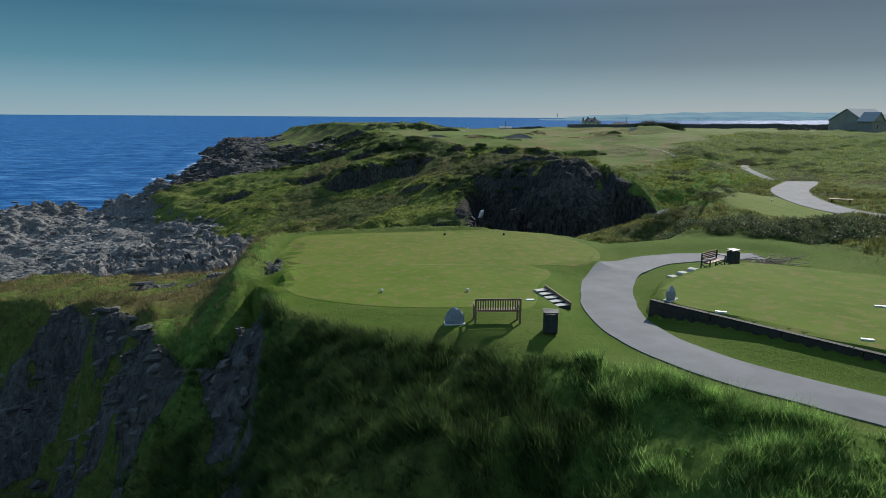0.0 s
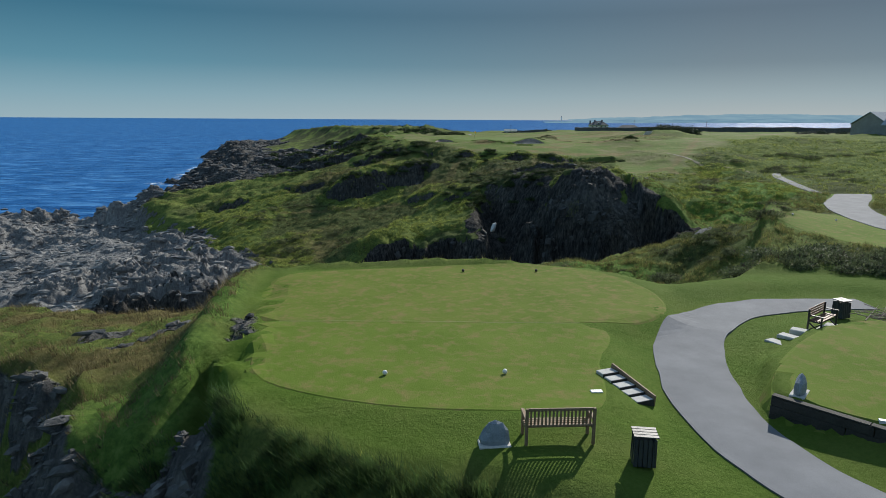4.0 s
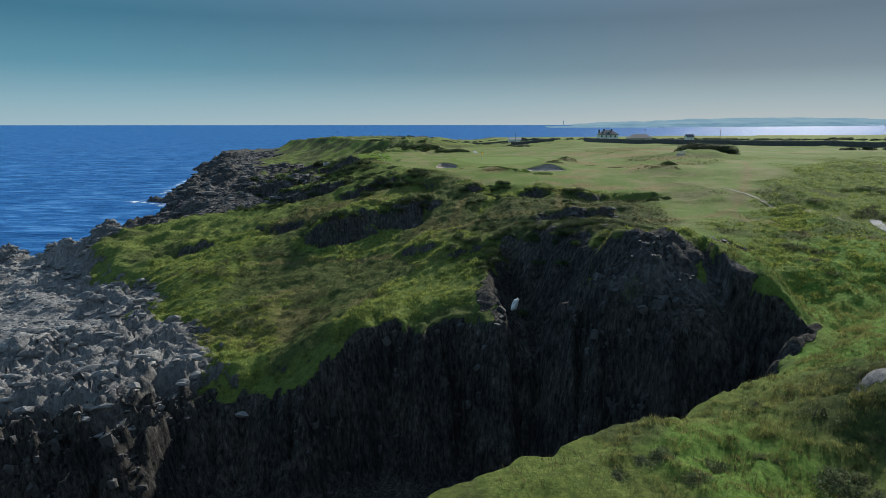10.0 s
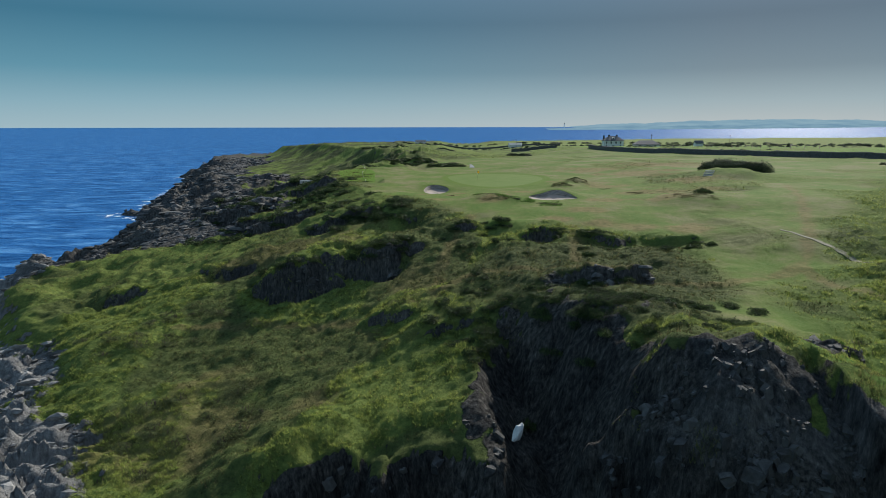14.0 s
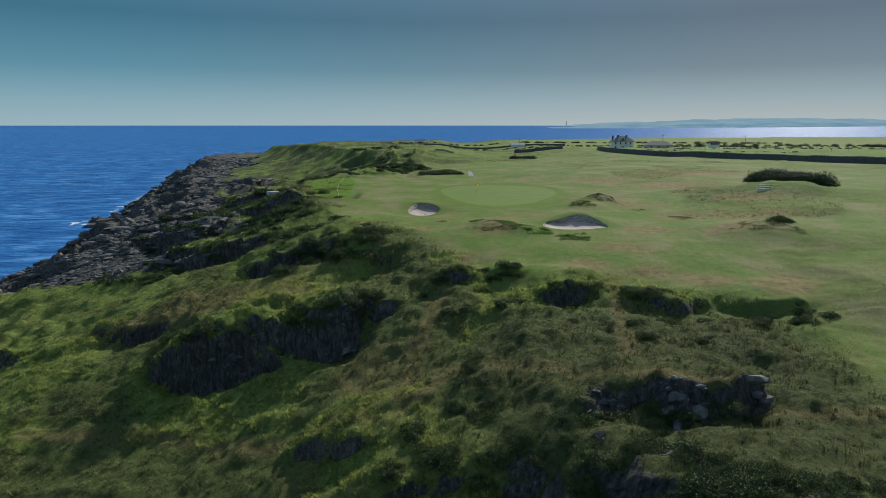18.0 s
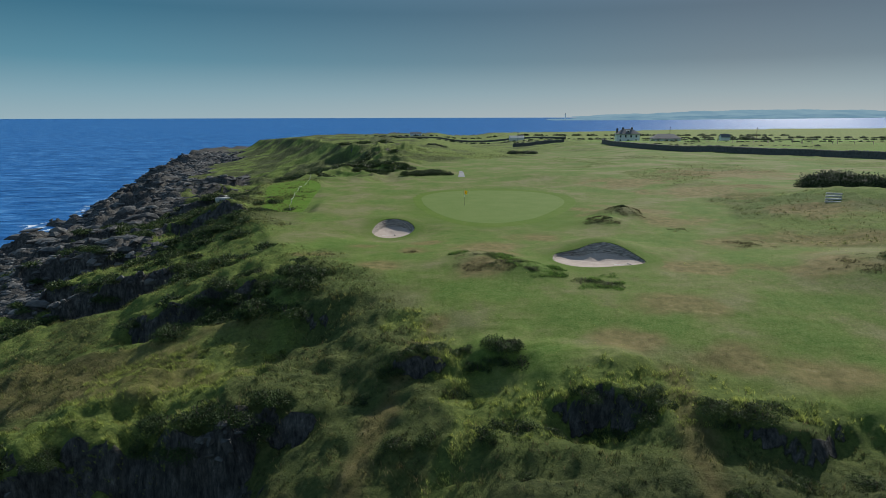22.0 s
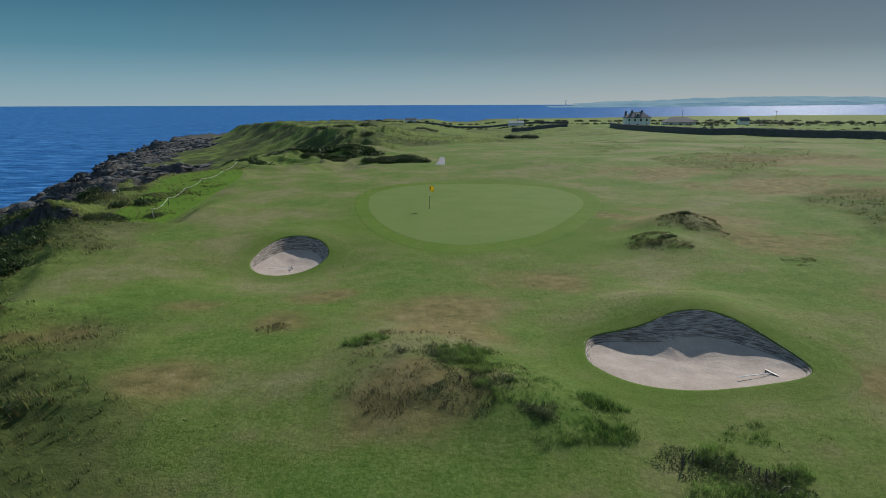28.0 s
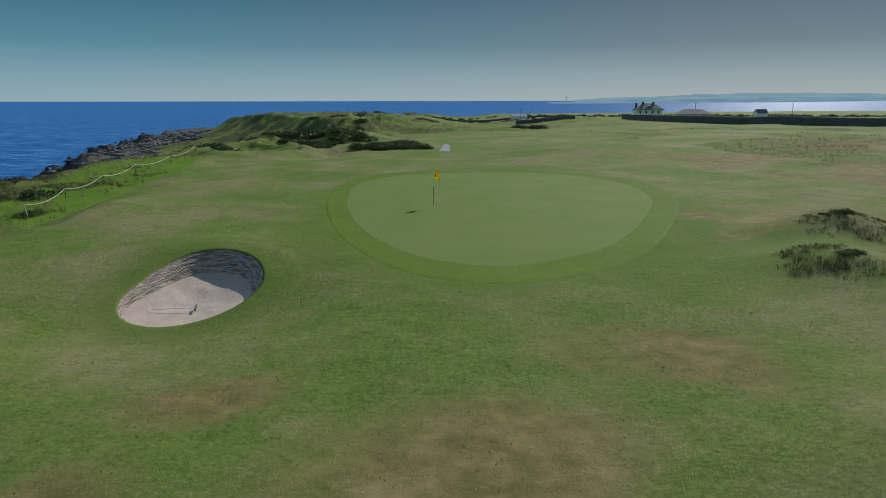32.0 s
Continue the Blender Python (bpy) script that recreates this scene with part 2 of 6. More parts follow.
def north_height(x, y):
    d, _ = segdist(x, y, BROW, False)
    bx = np.interp(y, [p[1] for p in BROW], [p[0] for p in BROW])
    west = np.where(x < bx, d, 0.0) * (1 + 0.12 * fbm(x, y, 22, 2, 8))
    fall = 14.5 * (1 - np.exp(-west / np.interp(y, [205, 260], [34.0, 19.0]))) * (1 + 0.35 * (1 - smooth(85, 112, y)))
    top = -0.8 + 3.0 * smooth(100, 142, y + 2.2 * fbm(x, y, 9, 2, 14) + 0.12 * (x - 15)) - 11 * smooth(290, 950, y) - 4 * smooth(250, 420, y) * smooth(-10, 30, x) * smooth(90, 40, x) - 8 * smooth(900, 1700, y)
    top = top - 4.3 * smooth(92, 71, y) * smooth(26.5, 32.0, x) * (1 - 0.75 * smooth(34, 48, x)) + 1.2 * smooth(30, 60, x) * smooth(90, 130, y) * smooth(330, 230, y)
    return top - fall


def south_height(x, y):
    start = np.interp(x, [-30, -12, -6, 8, 11, 15, 18, 24, 30, 40], [26, 27, 28, 28, 24.5, 26, 29, 41, 52, 64])
    z = -0.25 - 4.8 * smooth(0, 14, y - start) - 2.2 * smooth(0, 2.5, y - start) * smooth(12, 3, y - start)
    z = z + 2.2 * np.exp(-(((x - 24.0) / 5) ** 2 + ((y - 49.5) / 6.5) ** 2))
    wa, _ = segdist(x, y, WAY_1, False)
    z = z - 0.24 * smooth(3.2, 1.2, wa)
    ta = smooth(-1.2, 0.6, signed(x, y, TEE_TOP))
    z = z * (1 - ta) - 0.08 * ta
    tc = smooth(-0.25, 0.1, signed(x, y, [(9.35, 11.35), (15.4, 5.1), (21, 1), (27, 6), (22.5, 15), (16.6, 18.3), (13.6, 17.2), (10.6, 14.4)]))
    z = z * (1 - tc) + 0.12 * tc
    b = signed(x, y, BANK)
    out = np.clip(-b, 0, 60)
    low = -9.5 + 3.5 * smooth(2, 14, x)
    first = 0.46 + 0.7 * smooth(-2.5, -6.5, x)
    south = np.maximum(z - first * np.minimum(out, 3.0) - (0.58 + 0.6 * smooth(-3, -7, x)) * np.clip(out - 3.0, 0, 60) * smooth(16, 8, x) - 0.3 * np.clip(out - 3.0, 0, 60) * smooth(8, 16, x), low - 0.10 * out)
    off = np.clip(-signed(x, y, SHOULDER) + 0.9 * fbm(x, y, 4, 3, 61), 0, 60)
    ledge = -0.3 + (z + 0.3) * (1 - 0.75 * smooth(-9.5, -14, x)) * (y > 20) - 1.7 * smooth(0.2, 2.4, out) - 0.14 * np.clip(-9 - x, 0, 40)
    westw = np.maximum(ledge - 1.7 * off, -10.5 - 0.12 * out)
    k = smooth(8.5, 12.5, y + 0.35 * (x + 8)) * smooth(-5.2, -7.4, x)
    return np.where(b < 0, south * (1 - k) + westw * k, z)


def base_height(x, y):
    """Height of the ground without the bunkers; also masks for rock."""
    axis = np.interp(x, [-140, -60, 0, 30, 45, 90], [52, 58, 62, 67, 70, 80])
    k = smooth(-5, 5, y - axis)
    z = south_height(x, y) * (1 - k) + north_height(x, y) * k
    mown = mown_mask(x, y)
    short = np.maximum(short_mask(x, y) * k, mown)
    wa, _ = segdist(x, y, WAY_1, False)
    wb, _ = segdist(x, y, WAY_2, False)
    rough = (1 - mown) * (1 - 0.88 * short) * smooth(1.2, 3.5, wa) * smooth(1.6, 4.0, wb) * smooth(0.8, 4.0, segdist(x, y, WAY_3, False)[0])
    lumpy = smooth(5, -8, x) * smooth(205, 235, y) * smooth(420, 330, y)
    z = z + lumpy * (1.3 * fbm(x, y, 15, 3, 16) + 1.2 * ridged(x, y, 11, 4, 18) - 0.5)
    lift, face = scarp_field(x, y)
    z = z + lift
    for hx, hy, hr, hh in HUMMOCKS:
        q = np.exp(-(((x - hx) ** 2 + (y - hy) ** 2) / (hr * hr)))
        z = z + hh * q * (1 + 0.3 * rough * fbm(x, y, 3, 2, 15))
    z = z + rough * (0.42 * fbm(x, y, 9, 3, 11) + 0.24 * ridged(x * 0.8, y * 1.35, 8, 2, 13) + 0.12 * fbm(x, y, 2.1, 2, 12) + 0.24 * tufts(x, y, 0.95, 24) + 0.10 * tufts(x, y, 2.3, 25)) * smooth(900, 300, np.hypot(x, y))
    crag = smooth(4.2, 6.5, -x - 0.15 * (y - 8)) * (1 - smooth(-0.8, 0.8, signed(x, y, SHOULDER))) * smooth(27, 22, y) * smooth(-8, 2, y) * smooth(-38, -30, x)
    crag0 = crag
    z = z + crag * (0.75 * ridged(x, y, 2.2, 4, 57) - 0.3)
    bank = smooth(0.5, 3, -signed(x, y, BANK)) * (1 - crag) * (y < 16)
    z = z + bank * (0.36 * fbm(x, y, 1.6, 3, 58) + 0.22 * fbm(x, y, 4, 2, 59))
    te = smooth(-1.4, 0.4, signed(x, y, TERRACE))
    z = z * (1 - te) + (1.9 + 0.015 * (y - 172)) * te
    # bare rock shelf above the sea
    p = signed(x, y, PLATFORM)
    pk = smooth(-5, 8, p + 4 * fbm(x, y, 9, 3, 21))
    jag = smooth(-0.15, 0.45, fbm(x, y, 17, 3, 27))
    shelf = -13.6 - 0.13 * np.clip(-30 - x, 0, 60) + 0.9 * ridged(x * 0.8 + y * 0.35, y - 0.4 * x, 13, 4, 22) - 0.4 + (0.12 + 1.35 * jag) * (ridged(0.8 * x + 0.5 * y, 1.6 * (0.8 * y - 0.5 * x), 2.9, 4, 26) - 0.25)
    shelf = shelf + 5.0 * np.exp(-(((x + 85.5) / 5.5) ** 2 + ((y - 160.5) / 5) ** 2)) + 1.6 * np.exp(-(((x + 67.5) / 4) ** 2 + ((y - 119) / 3) ** 2))
    z = z * (1 - pk) + shelf * pk
    # shore
    s = signed(x, y, COAST)
    near_shore = np.hypot(x, y) < 1200
    sn = np.where(near_shore, s + 5 * fbm(x, y, 26, 3, 31), s)
    crag = np.where(near_shore, ridged(x, y, 17, 4, 33), 0)
    cap = SEA - 2.0 + np.where(sn < 20, np.clip(sn, -20, 20) * 0.34, 6.8 + 0.80 * (np.clip(sn, 20, 60) - 20)) + 3.0 * crag * smooth(70, 20, s) * smooth(2, 14, s)
    z = np.minimum(z, cap)
    z = z + smooth(60, 15, s) * smooth(0, 10, s) * near_shore * (1.7 * crag + 1.1 * ridged(x, y, 5, 4, 35))
    # the chasm
    z = z - 7.5 * smooth(-0.6, 5.2, signed(x, y, HOLLOW) + 0.5 * fbm(x, y, 3, 3, 62)) * (y > axis)
    g = signed(x, y, GORGE)
    z = z - (1.1 - 0.9 * smooth(4, 11, x)) * smooth(-4.5, 0.5, g) * (y > axis) - 0.5 * smooth(-3, 0.5, g)
    ribs = 1.5 * ridged(x * 1.0, y * 0.5, 5.5, 3, 41) + 0.55 * ridged(x, y * 0.5, 1.8, 2, 43) - 0.9
    ribs = ribs * (0.3 + 0.7 * (y > axis))
    ease = 0.15 * smooth(-16, -28, x) * (y > axis)
    gk = smooth(-0.3, 5.0 + 10 * ease, g + ribs * (1 + 1.5 * ease) * smooth(-1.5, 1.5, g) + 0.7 * ease * ridged(x, y, 5, 5, 45) * smooth(0, 3, g))
    z = z * (1 - gk) + (SEA - 3.0 + 5.0 * smooth(-38, -24, x) + 15.0 * smooth(17, 28, x)) * gk
    z = z + 4 * gk * (1 - gk) * (1.3 * ridged(x, y, 3.2, 3, 46) + 0.8 * fbm(x, y, 1.3, 2, 47)) * (0.3 + 0.7 * smooth(-30, -16, x))
    rock = np.maximum.reduce([pk * smooth(-1.2, 0.2, p * 0.1 + fbm(x, y, 7, 3, 51)), smooth(60, 40, s + 16 * fbm(x, y, 20, 3, 52) + 14 * (y < 150)) * near_shore, smooth(0.02, 0.15, gk), 0.8 * face * smooth(-0.5, 0.3, fbm(x, y, 2.5, 3, 56) + 0.15), 0.95 * crag0 * smooth(-0.15, 0.2, fbm(x, y, 2.2, 4, 55))])
    for rx, ry, ra_, rb in ROCK_SPOTS:
        q = np.hypot((x - rx) / ra_, (y - ry) / rb)
        rock = np.maximum(rock, 0.85 * smooth(1.15, 0.75, q + 0.3 * fbm(x, y, 2.0, 3, 63)))
        z = z + smooth(1.1, 0.6, q) * smooth(-1.0, -2.0, g) * (0.3 * ridged(x, y, 1.7, 3, 64) - 0.1)
    return z, np.clip(rock, 0, 1), short, mown


def turf_height(x, y):
    return base_height(np.asarray(x, float), np.asarray(y, float))[0]



# ---- materials ----
def material(name, rough=0.8):
    m = bpy.data.materials.new(name)
    m.use_nodes = True
    nt = m.node_tree
    b = nt.nodes["Principled BSDF"]
    b.inputs["Roughness"].default_value = rough
    return m, nt, b


def add_noise(nt, scale, detail=4.0, coord=None, rough=0.6):
    n = nt.nodes.new("ShaderNodeTexNoise")
    n.inputs["Scale"].default_value, n.inputs["Detail"].default_value, n.inputs["Roughness"].default_value = scale, detail, rough
    if coord is None:
        g = nt.nodes.new("ShaderNodeNewGeometry")
        coord = g.outputs["Position"]
    nt.links.new(coord, n.inputs["Vector"])
    return n.outputs["Fac"]


def add_ramp(nt, fac, stops):
    r = nt.nodes.new("ShaderNodeValToRGB")
    nt.links.new(fac, r.inputs[0])
    e = r.color_ramp.elements
    e[0].position, e[0].color = stops[0][0], (*stops[0][1], 1)
    e[1].position, e[1].color = stops[-1][0], (*stops[-1][1], 1)
    for p, c in stops[1:-1]:
        k = e.new(p)
        k.color = (*c, 1)
    return r.outputs["Color"]


def add_mix(nt, fac, a, b, blend="MIX"):
    m = nt.nodes.new("ShaderNodeMix")
    m.data_type, m.blend_type = "RGBA", blend
    for sock, v in ((m.inputs["Factor"], fac), (m.inputs["A"], a), (m.inputs["B"], b)):
        if isinstance(v, (int, float)):
            sock.default_value = v
        elif isinstance(v, tuple):
            sock.default_value = (*v, 1)
        else:
            nt.links.new(v, sock)
    return m.outputs["Result"]


def add_math(nt, op, a, b=0.5):
    m = nt.nodes.new("ShaderNodeMath")
    m.operation = op
    for sock, v in ((m.inputs[0], a), (m.inputs[1], b)):
        if isinstance(v, (int, float)):
            sock.default_value = v
        else:
            nt.links.new(v, sock)
    return m.outputs[0]


def add_bump(nt, b, height, strength=0.5, distance=0.1):
    k = nt.nodes.new("ShaderNodeBump")
    k.inputs["Strength"].default_value, k.inputs["Distance"].default_value = strength, distance
    nt.links.new(height, k.inputs["Height"])
    nt.links.new(k.outputs[0], b.inputs["Normal"])


def attribute(nt, name):
    a = nt.nodes.new("ShaderNodeAttribute")
    a.attribute_name = name
    return a.outputs["Fac"]


def simple(name, stops, scale=3.0, rough=0.8, bump=0.3, dist=0.02, metal=0.0, fine=8.0):
    m, nt, b = material(name, rough)
    co = nt.nodes.new("ShaderNodeTexCoord").outputs["Object"]
    c = add_ramp(nt, add_noise(nt, scale, 5, co), stops)
    c = add_mix(nt, 0.35, c, add_ramp(nt, add_noise(nt, scale * fine, 3, co), [(0.3, stops[0][1]), (0.7, stops[-1][1])]))
    nt.links.new(c, b.inputs["Base Color"])
    b.inputs["Metallic"].default_value = metal
    if bump:
        add_bump(nt, b, add_noise(nt, scale * fine, 4, co), bump, dist)
    return m


def turf_colour(nt):
    """Long grass with drier and lusher patches."""
    big = add_noise(nt, 0.045, 4)
    mid = add_noise(nt, 0.5, 5)
    fine = add_noise(nt, 6.0, 6, rough=0.75)
    c = add_ramp(nt, mid, [(0.30, (0.045, 0.078, 0.014)), (0.5, (0.120, 0.176, 0.028)), (0.70, (0.225, 0.262, 0.058))])
    c = add_mix(nt, add_ramp(nt, big, [(0.42, (0, 0, 0)), (0.68, (1, 1, 1))]), c, add_ramp(nt, fine, [(0.3, (0.064, 0.141, 0.013)), (0.7, (0.160, 0.262, 0.031))]))
    tuft = add_noise(nt, 1.7, 8, rough=0.78)
    c = add_mix(nt, 0.62, c, add_ramp(nt, tuft, [(0.36, (0.018, 0.032, 0.007)), (0.47, (0.095, 0.145, 0.024)), (0.56, (0.195, 0.245, 0.048)), (0.68, (0.33, 0.34, 0.10))]))
    return add_mix(nt, 0.30, c, add_ramp(nt, fine, [(0.32, (0.013, 0.026, 0.006)), (0.7, (0.275, 0.301, 0.083))]))


def ground_material():
    m, nt, b = material("ground", 0.9)
    c = turf_colour(nt)
    lush = add_ramp(nt, add_noise(nt, 3.0, 6, rough=0.7), [(0.32, (0.060, 0.125, 0.018)), (0.5, (0.125, 0.225, 0.034)), (0.7, (0.215, 0.315, 0.070))])
    c = add_mix(nt, attribute(nt, "lush"), c, lush)
    dark = add_ramp(nt, add_noise(nt, 2.0, 8, rough=0.78), [(0.38, (0.010, 0.014, 0.005)), (0.48, (0.042, 0.054, 0.016)), (0.58, (0.078, 0.088, 0.030)), (0.68, (0.14, 0.13, 0.055))])
    c = add_mix(nt, attribute(nt, "heath"), c, dark)
    c = add_mix(nt, 0.10, c, (0.15, 0.16, 0.14))
    # short dry links turf
    pat = add_noise(nt, 0.13, 6, rough=0.66)
    fine = add_noise(nt, 4.0, 5)
    s = add_ramp(nt, pat, [(0.39, (0.060, 0.146, 0.016)), (0.47, (0.104, 0.166, 0.030)), (0.535, (0.165, 0.172, 0.066)), (0.61, (0.240, 0.200, 0.122))])
    s = add_mix(nt, 0.22, s, add_ramp(nt, add_noise(nt, 1.2, 6, rough=0.75), [(0.40, (0.040, 0.062, 0.014)), (0.52, (0.12, 0.155, 0.040)), (0.64, (0.26, 0.25, 0.12))]))
    s = add_mix(nt, 0.46, s, add_ramp(nt, add_noise(nt, 7.0, 8, rough=0.82), [(0.36, (0.030, 0.050, 0.010)), (0.5, (0.105, 0.140, 0.036)), (0.66, (0.225, 0.225, 0.092))]))
    c = add_mix(nt, attribute(nt, "short"), c, s)
    mo = add_mix(nt, 0.32, add_ramp(nt, add_noise(nt, 0.35, 5), [(0.3, (0.060, 0.122, 0.012)), (0.5, (0.082, 0.140, 0.020)), (0.7, (0.112, 0.150, 0.032))]), add_ramp(nt, add_noise(nt, 9.0, 6, rough=0.8), [(0.34, (0.026, 0.056, 0.006)), (0.68, (0.150, 0.195, 0.044))]))
    c = add_mix(nt, attribute(nt, "mown"), c, mo)
    d = add_ramp(nt, add_noise(nt, 1.3, 5), [(0.3, (0.10, 0.085, 0.035)), (0.6, (0.20, 0.155, 0.07)), (0.75, (0.26, 0.20, 0.11))])
    c = add_mix(nt, attribute(nt, "dry"), c, d)
    # grey slaty rock
    g = nt.nodes.new("ShaderNodeNewGeometry")
    mp = nt.nodes.new("ShaderNodeMapping")
    mp.inputs["Scale"].default_value = (1.0, 1.0, 0.25)
    mp.inputs["Rotation"].default_value = (0.2, 0.15, 0.4)
    nt.links.new(g.outputs["Position"], mp.inputs["Vector"])
    r = add_ramp(nt, add_noise(nt, 0.9, 8, mp.outputs[0], 0.7), [(0.3, (0.06, 0.06, 0.063)), (0.46, (0.20, 0.20, 0.20)), (0.6, (0.32, 0.317, 0.308)), (0.8, (0.54, 0.53, 0.51))])
    rn = add_noise(nt, 3.0, 8, mp.outputs[0], 0.75)
    r = add_mix(nt, 0.5, r, add_ramp(nt, rn, [(0.35, (0.04, 0.04, 0.043)), (0.5, (0.23, 0.228, 0.224)), (0.7, (0.48, 0.47, 0.45))]))
    # darker rock, with the shade of chasm and scarp faces put into it
    dark_shade_rock = add_ramp(nt, rn, [(0.36, (0.016, 0.016, 0.017)), (0.50, (0.062, 0.060, 0.057)), (0.62, (0.12, 0.115, 0.108)), (0.76, (0.34, 0.33, 0.31))])
    dark_shade_rock = add_mix(nt, 1.0, dark_shade_rock, add_ramp(nt, add_noise(nt, 0.22, 5, g.outputs["Position"], 0.6), [(0.38, (0.72, 0.72, 0.73)), (0.5, (1.0, 0.98, 0.95)), (0.64, (1.4, 1.35, 1.27))]), "MULTIPLY")
    r = add_mix(nt, attribute(nt, "slate"), r, dark_shade_rock)
    rk = attribute(nt, "rock")
    edge = add_math(nt, "ADD", rk, add_math(nt, "MULTIPLY", add_math(nt, "SUBTRACT", add_noise(nt, 0.8, 6), 0.5), 1.1))
    rf = add_ramp(nt, edge, [(0.44, (0, 0, 0)), (0.56, (1, 1, 1))])
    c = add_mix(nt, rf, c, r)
    nt.links.new(c, b.inputs["Base Color"])
    h = add_mix(nt, rf, add_math(nt, "MULTIPLY", add_math(nt, "MULTIPLY", add_noise(nt, 2.4, 9, rough=0.78), 0.75), add_math(nt, "SUBTRACT", 1.2, attribute(nt, "short"))), add_math(nt, "ADD", add_math(nt, "MULTIPLY", add_noise(nt, 1.3, 9, rough=0.75), 1.6), add_noise(nt, 0.5, 3)))
    add_bump(nt, b, h, 0.9, 0.45)
    b.inputs["Specular IOR Level"].default_value = 0.04
    return m


def sea_material():
    m, nt, b = material("sea_water", 0.12)
    g = nt.nodes.new("ShaderNodeNewGeometry")
    mp = nt.nodes.new("ShaderNodeMapping")
    mp.inputs["Rotation"].default_value = (0, 0, 0.5)
    mp.inputs["Scale"].default_value = (0.45, 1.0, 1.0)
    nt.links.new(g.outputs["Position"], mp.inputs["Vector"])
    c = add_ramp(nt, add_noise(nt, 0.012, 4, mp.outputs[0]), [(0.3, (0.020, 0.110, 0.32)), (0.7, (0.034, 0.150, 0.41))])
    c = add_mix(nt, 0.6, c, add_ramp(nt, add_noise(nt, 0.13, 7, mp.outputs[0], 0.72), [(0.38, (0.003, 0.035, 0.125)), (0.52, (0.026, 0.130, 0.33)), (0.64, (0.13, 0.33, 0.60))]))
    sh = attribute(nt, "shore")
    surf = add_ramp(nt, add_math(nt, "ADD", sh, add_math(nt, "MULTIPLY", add_math(nt, "SUBTRACT", add_noise(nt, 0.16, 7, g.outputs["Position"], 0.7), 0.5), 2.4)), [(0.98, (0, 0, 0)), (1.12, (1, 1, 1))])
    foam = add_ramp(nt, add_noise(nt, 0.09, 9, mp.outputs[0], 0.72), [(0.70, (0, 0, 0)), (0.73, (1, 1, 1))])
    c = add_mix(nt, foam, c, (0.6, 0.65, 0.7))
    c = add_mix(nt, surf, c, (0.72, 0.76, 0.78))
    nt.links.new(c, b.inputs["Base Color"])
    w = add_math(nt, "ADD", add_noise(nt, 0.16, 6, mp.outputs[0], 0.65), add_noise(nt, 0.03, 3, mp.outputs[0]))
    add_bump(nt, b, w, 1.0, 2.2)
    b.inputs["Roughness"].default_value = 0.36
    b.inputs["IOR"].default_value = 1.15
    b.inputs["Specular IOR Level"].default_value = 0.05
    return m


GROUND = ground_material()
WATER = sea_material()


# ---- mesh helpers ----
def mesh_from(name, verts, faces, mat, smooth_shade=True):
    """One mesh from numpy arrays; faces all quads or all triangles."""
    me = bpy.data.meshes.new(name)
    verts, faces = np.asarray(verts, np.float32), np.asarray(faces, np.int32)
    n = faces.shape[1]
    me.vertices.add(len(verts))
    me.vertices.foreach_set("co", verts.ravel())
    me.loops.add(faces.size)
    me.loops.foreach_set("vertex_index", faces.ravel())
    me.polygons.add(len(faces))
    me.polygons.foreach_set("loop_start", np.arange(0, faces.size, n, dtype=np.int32))
    me.polygons.foreach_set("loop_total", np.full(len(faces), n, np.int32))
    me.polygons.foreach_set("use_smooth", np.full(len(faces), smooth_shade, bool))
    me.update(calc_edges=True)
    if mat:
        me.materials.append(mat)
    return me


def grid_faces(nx, ny):
    i = np.arange(nx - 1)[None, :] + nx * np.arange(ny - 1)[:, None]
    return np.stack([i, i + 1, i + nx + 1, i + nx], -1).reshape(-1, 4)


def float_attr(me, name, values):
    a = me.attributes.new(name, "FLOAT", "POINT")
    a.data.foreach_set("value", np.asarray(values, np.float32).ravel())


def spaced(stops):
    """Coordinates from (start, step) stops; the last stop is the end."""
    out = []
    for (a, s), (b, s2) in zip(stops, stops[1:]):
        v = a
        while v < b - 1e-6:
            out.append(v)
            v += s + (s2 - s) * (v - a) / (b - a)
    out.append(stops[-1][0])
    return np.array(out)


def curved(pts, n=8):
    """Open line through the points, curved."""
    p = [np.array(q, float) for q in pts]
    p = [2 * p[0] - p[1]] + p + [2 * p[-1] - p[-2]]
    out = []
    for i in range(1, len(p) - 2):
        for s in range(n):
            t = s / n
            out.append(0.5 * (2 * p[i] + (p[i + 1] - p[i - 1]) * t + (2 * p[i - 1] - 5 * p[i] + 4 * p[i + 1] - p[i + 2]) * t * t + (3 * p[i] - p[i - 1] - 3 * p[i + 1] + p[i + 2]) * t ** 3))
    out.append(p[-2])
    return np.array(out)


LUSH_SPOTS = [(36, 62, 13), (30, 75, 7), (26, 42, 6), (14, 46, 5), (40, 78, 12), (33, 72, 7), (47, 88, 9), (-9, 14, 4.5), (-8, 20, 3.5), (14, 137, 5), (19, 137.5, 3.5), (8, 3, 8), (16, -2, 8), (10, 152, 6), (26, 150, 5), (-6, 152, 6), (36, 205, 9), (20, 208, 10), (10.6, 139.2, 1.5), (14.5, 143.5, 3.0), (24, 139.5, 3.0)]


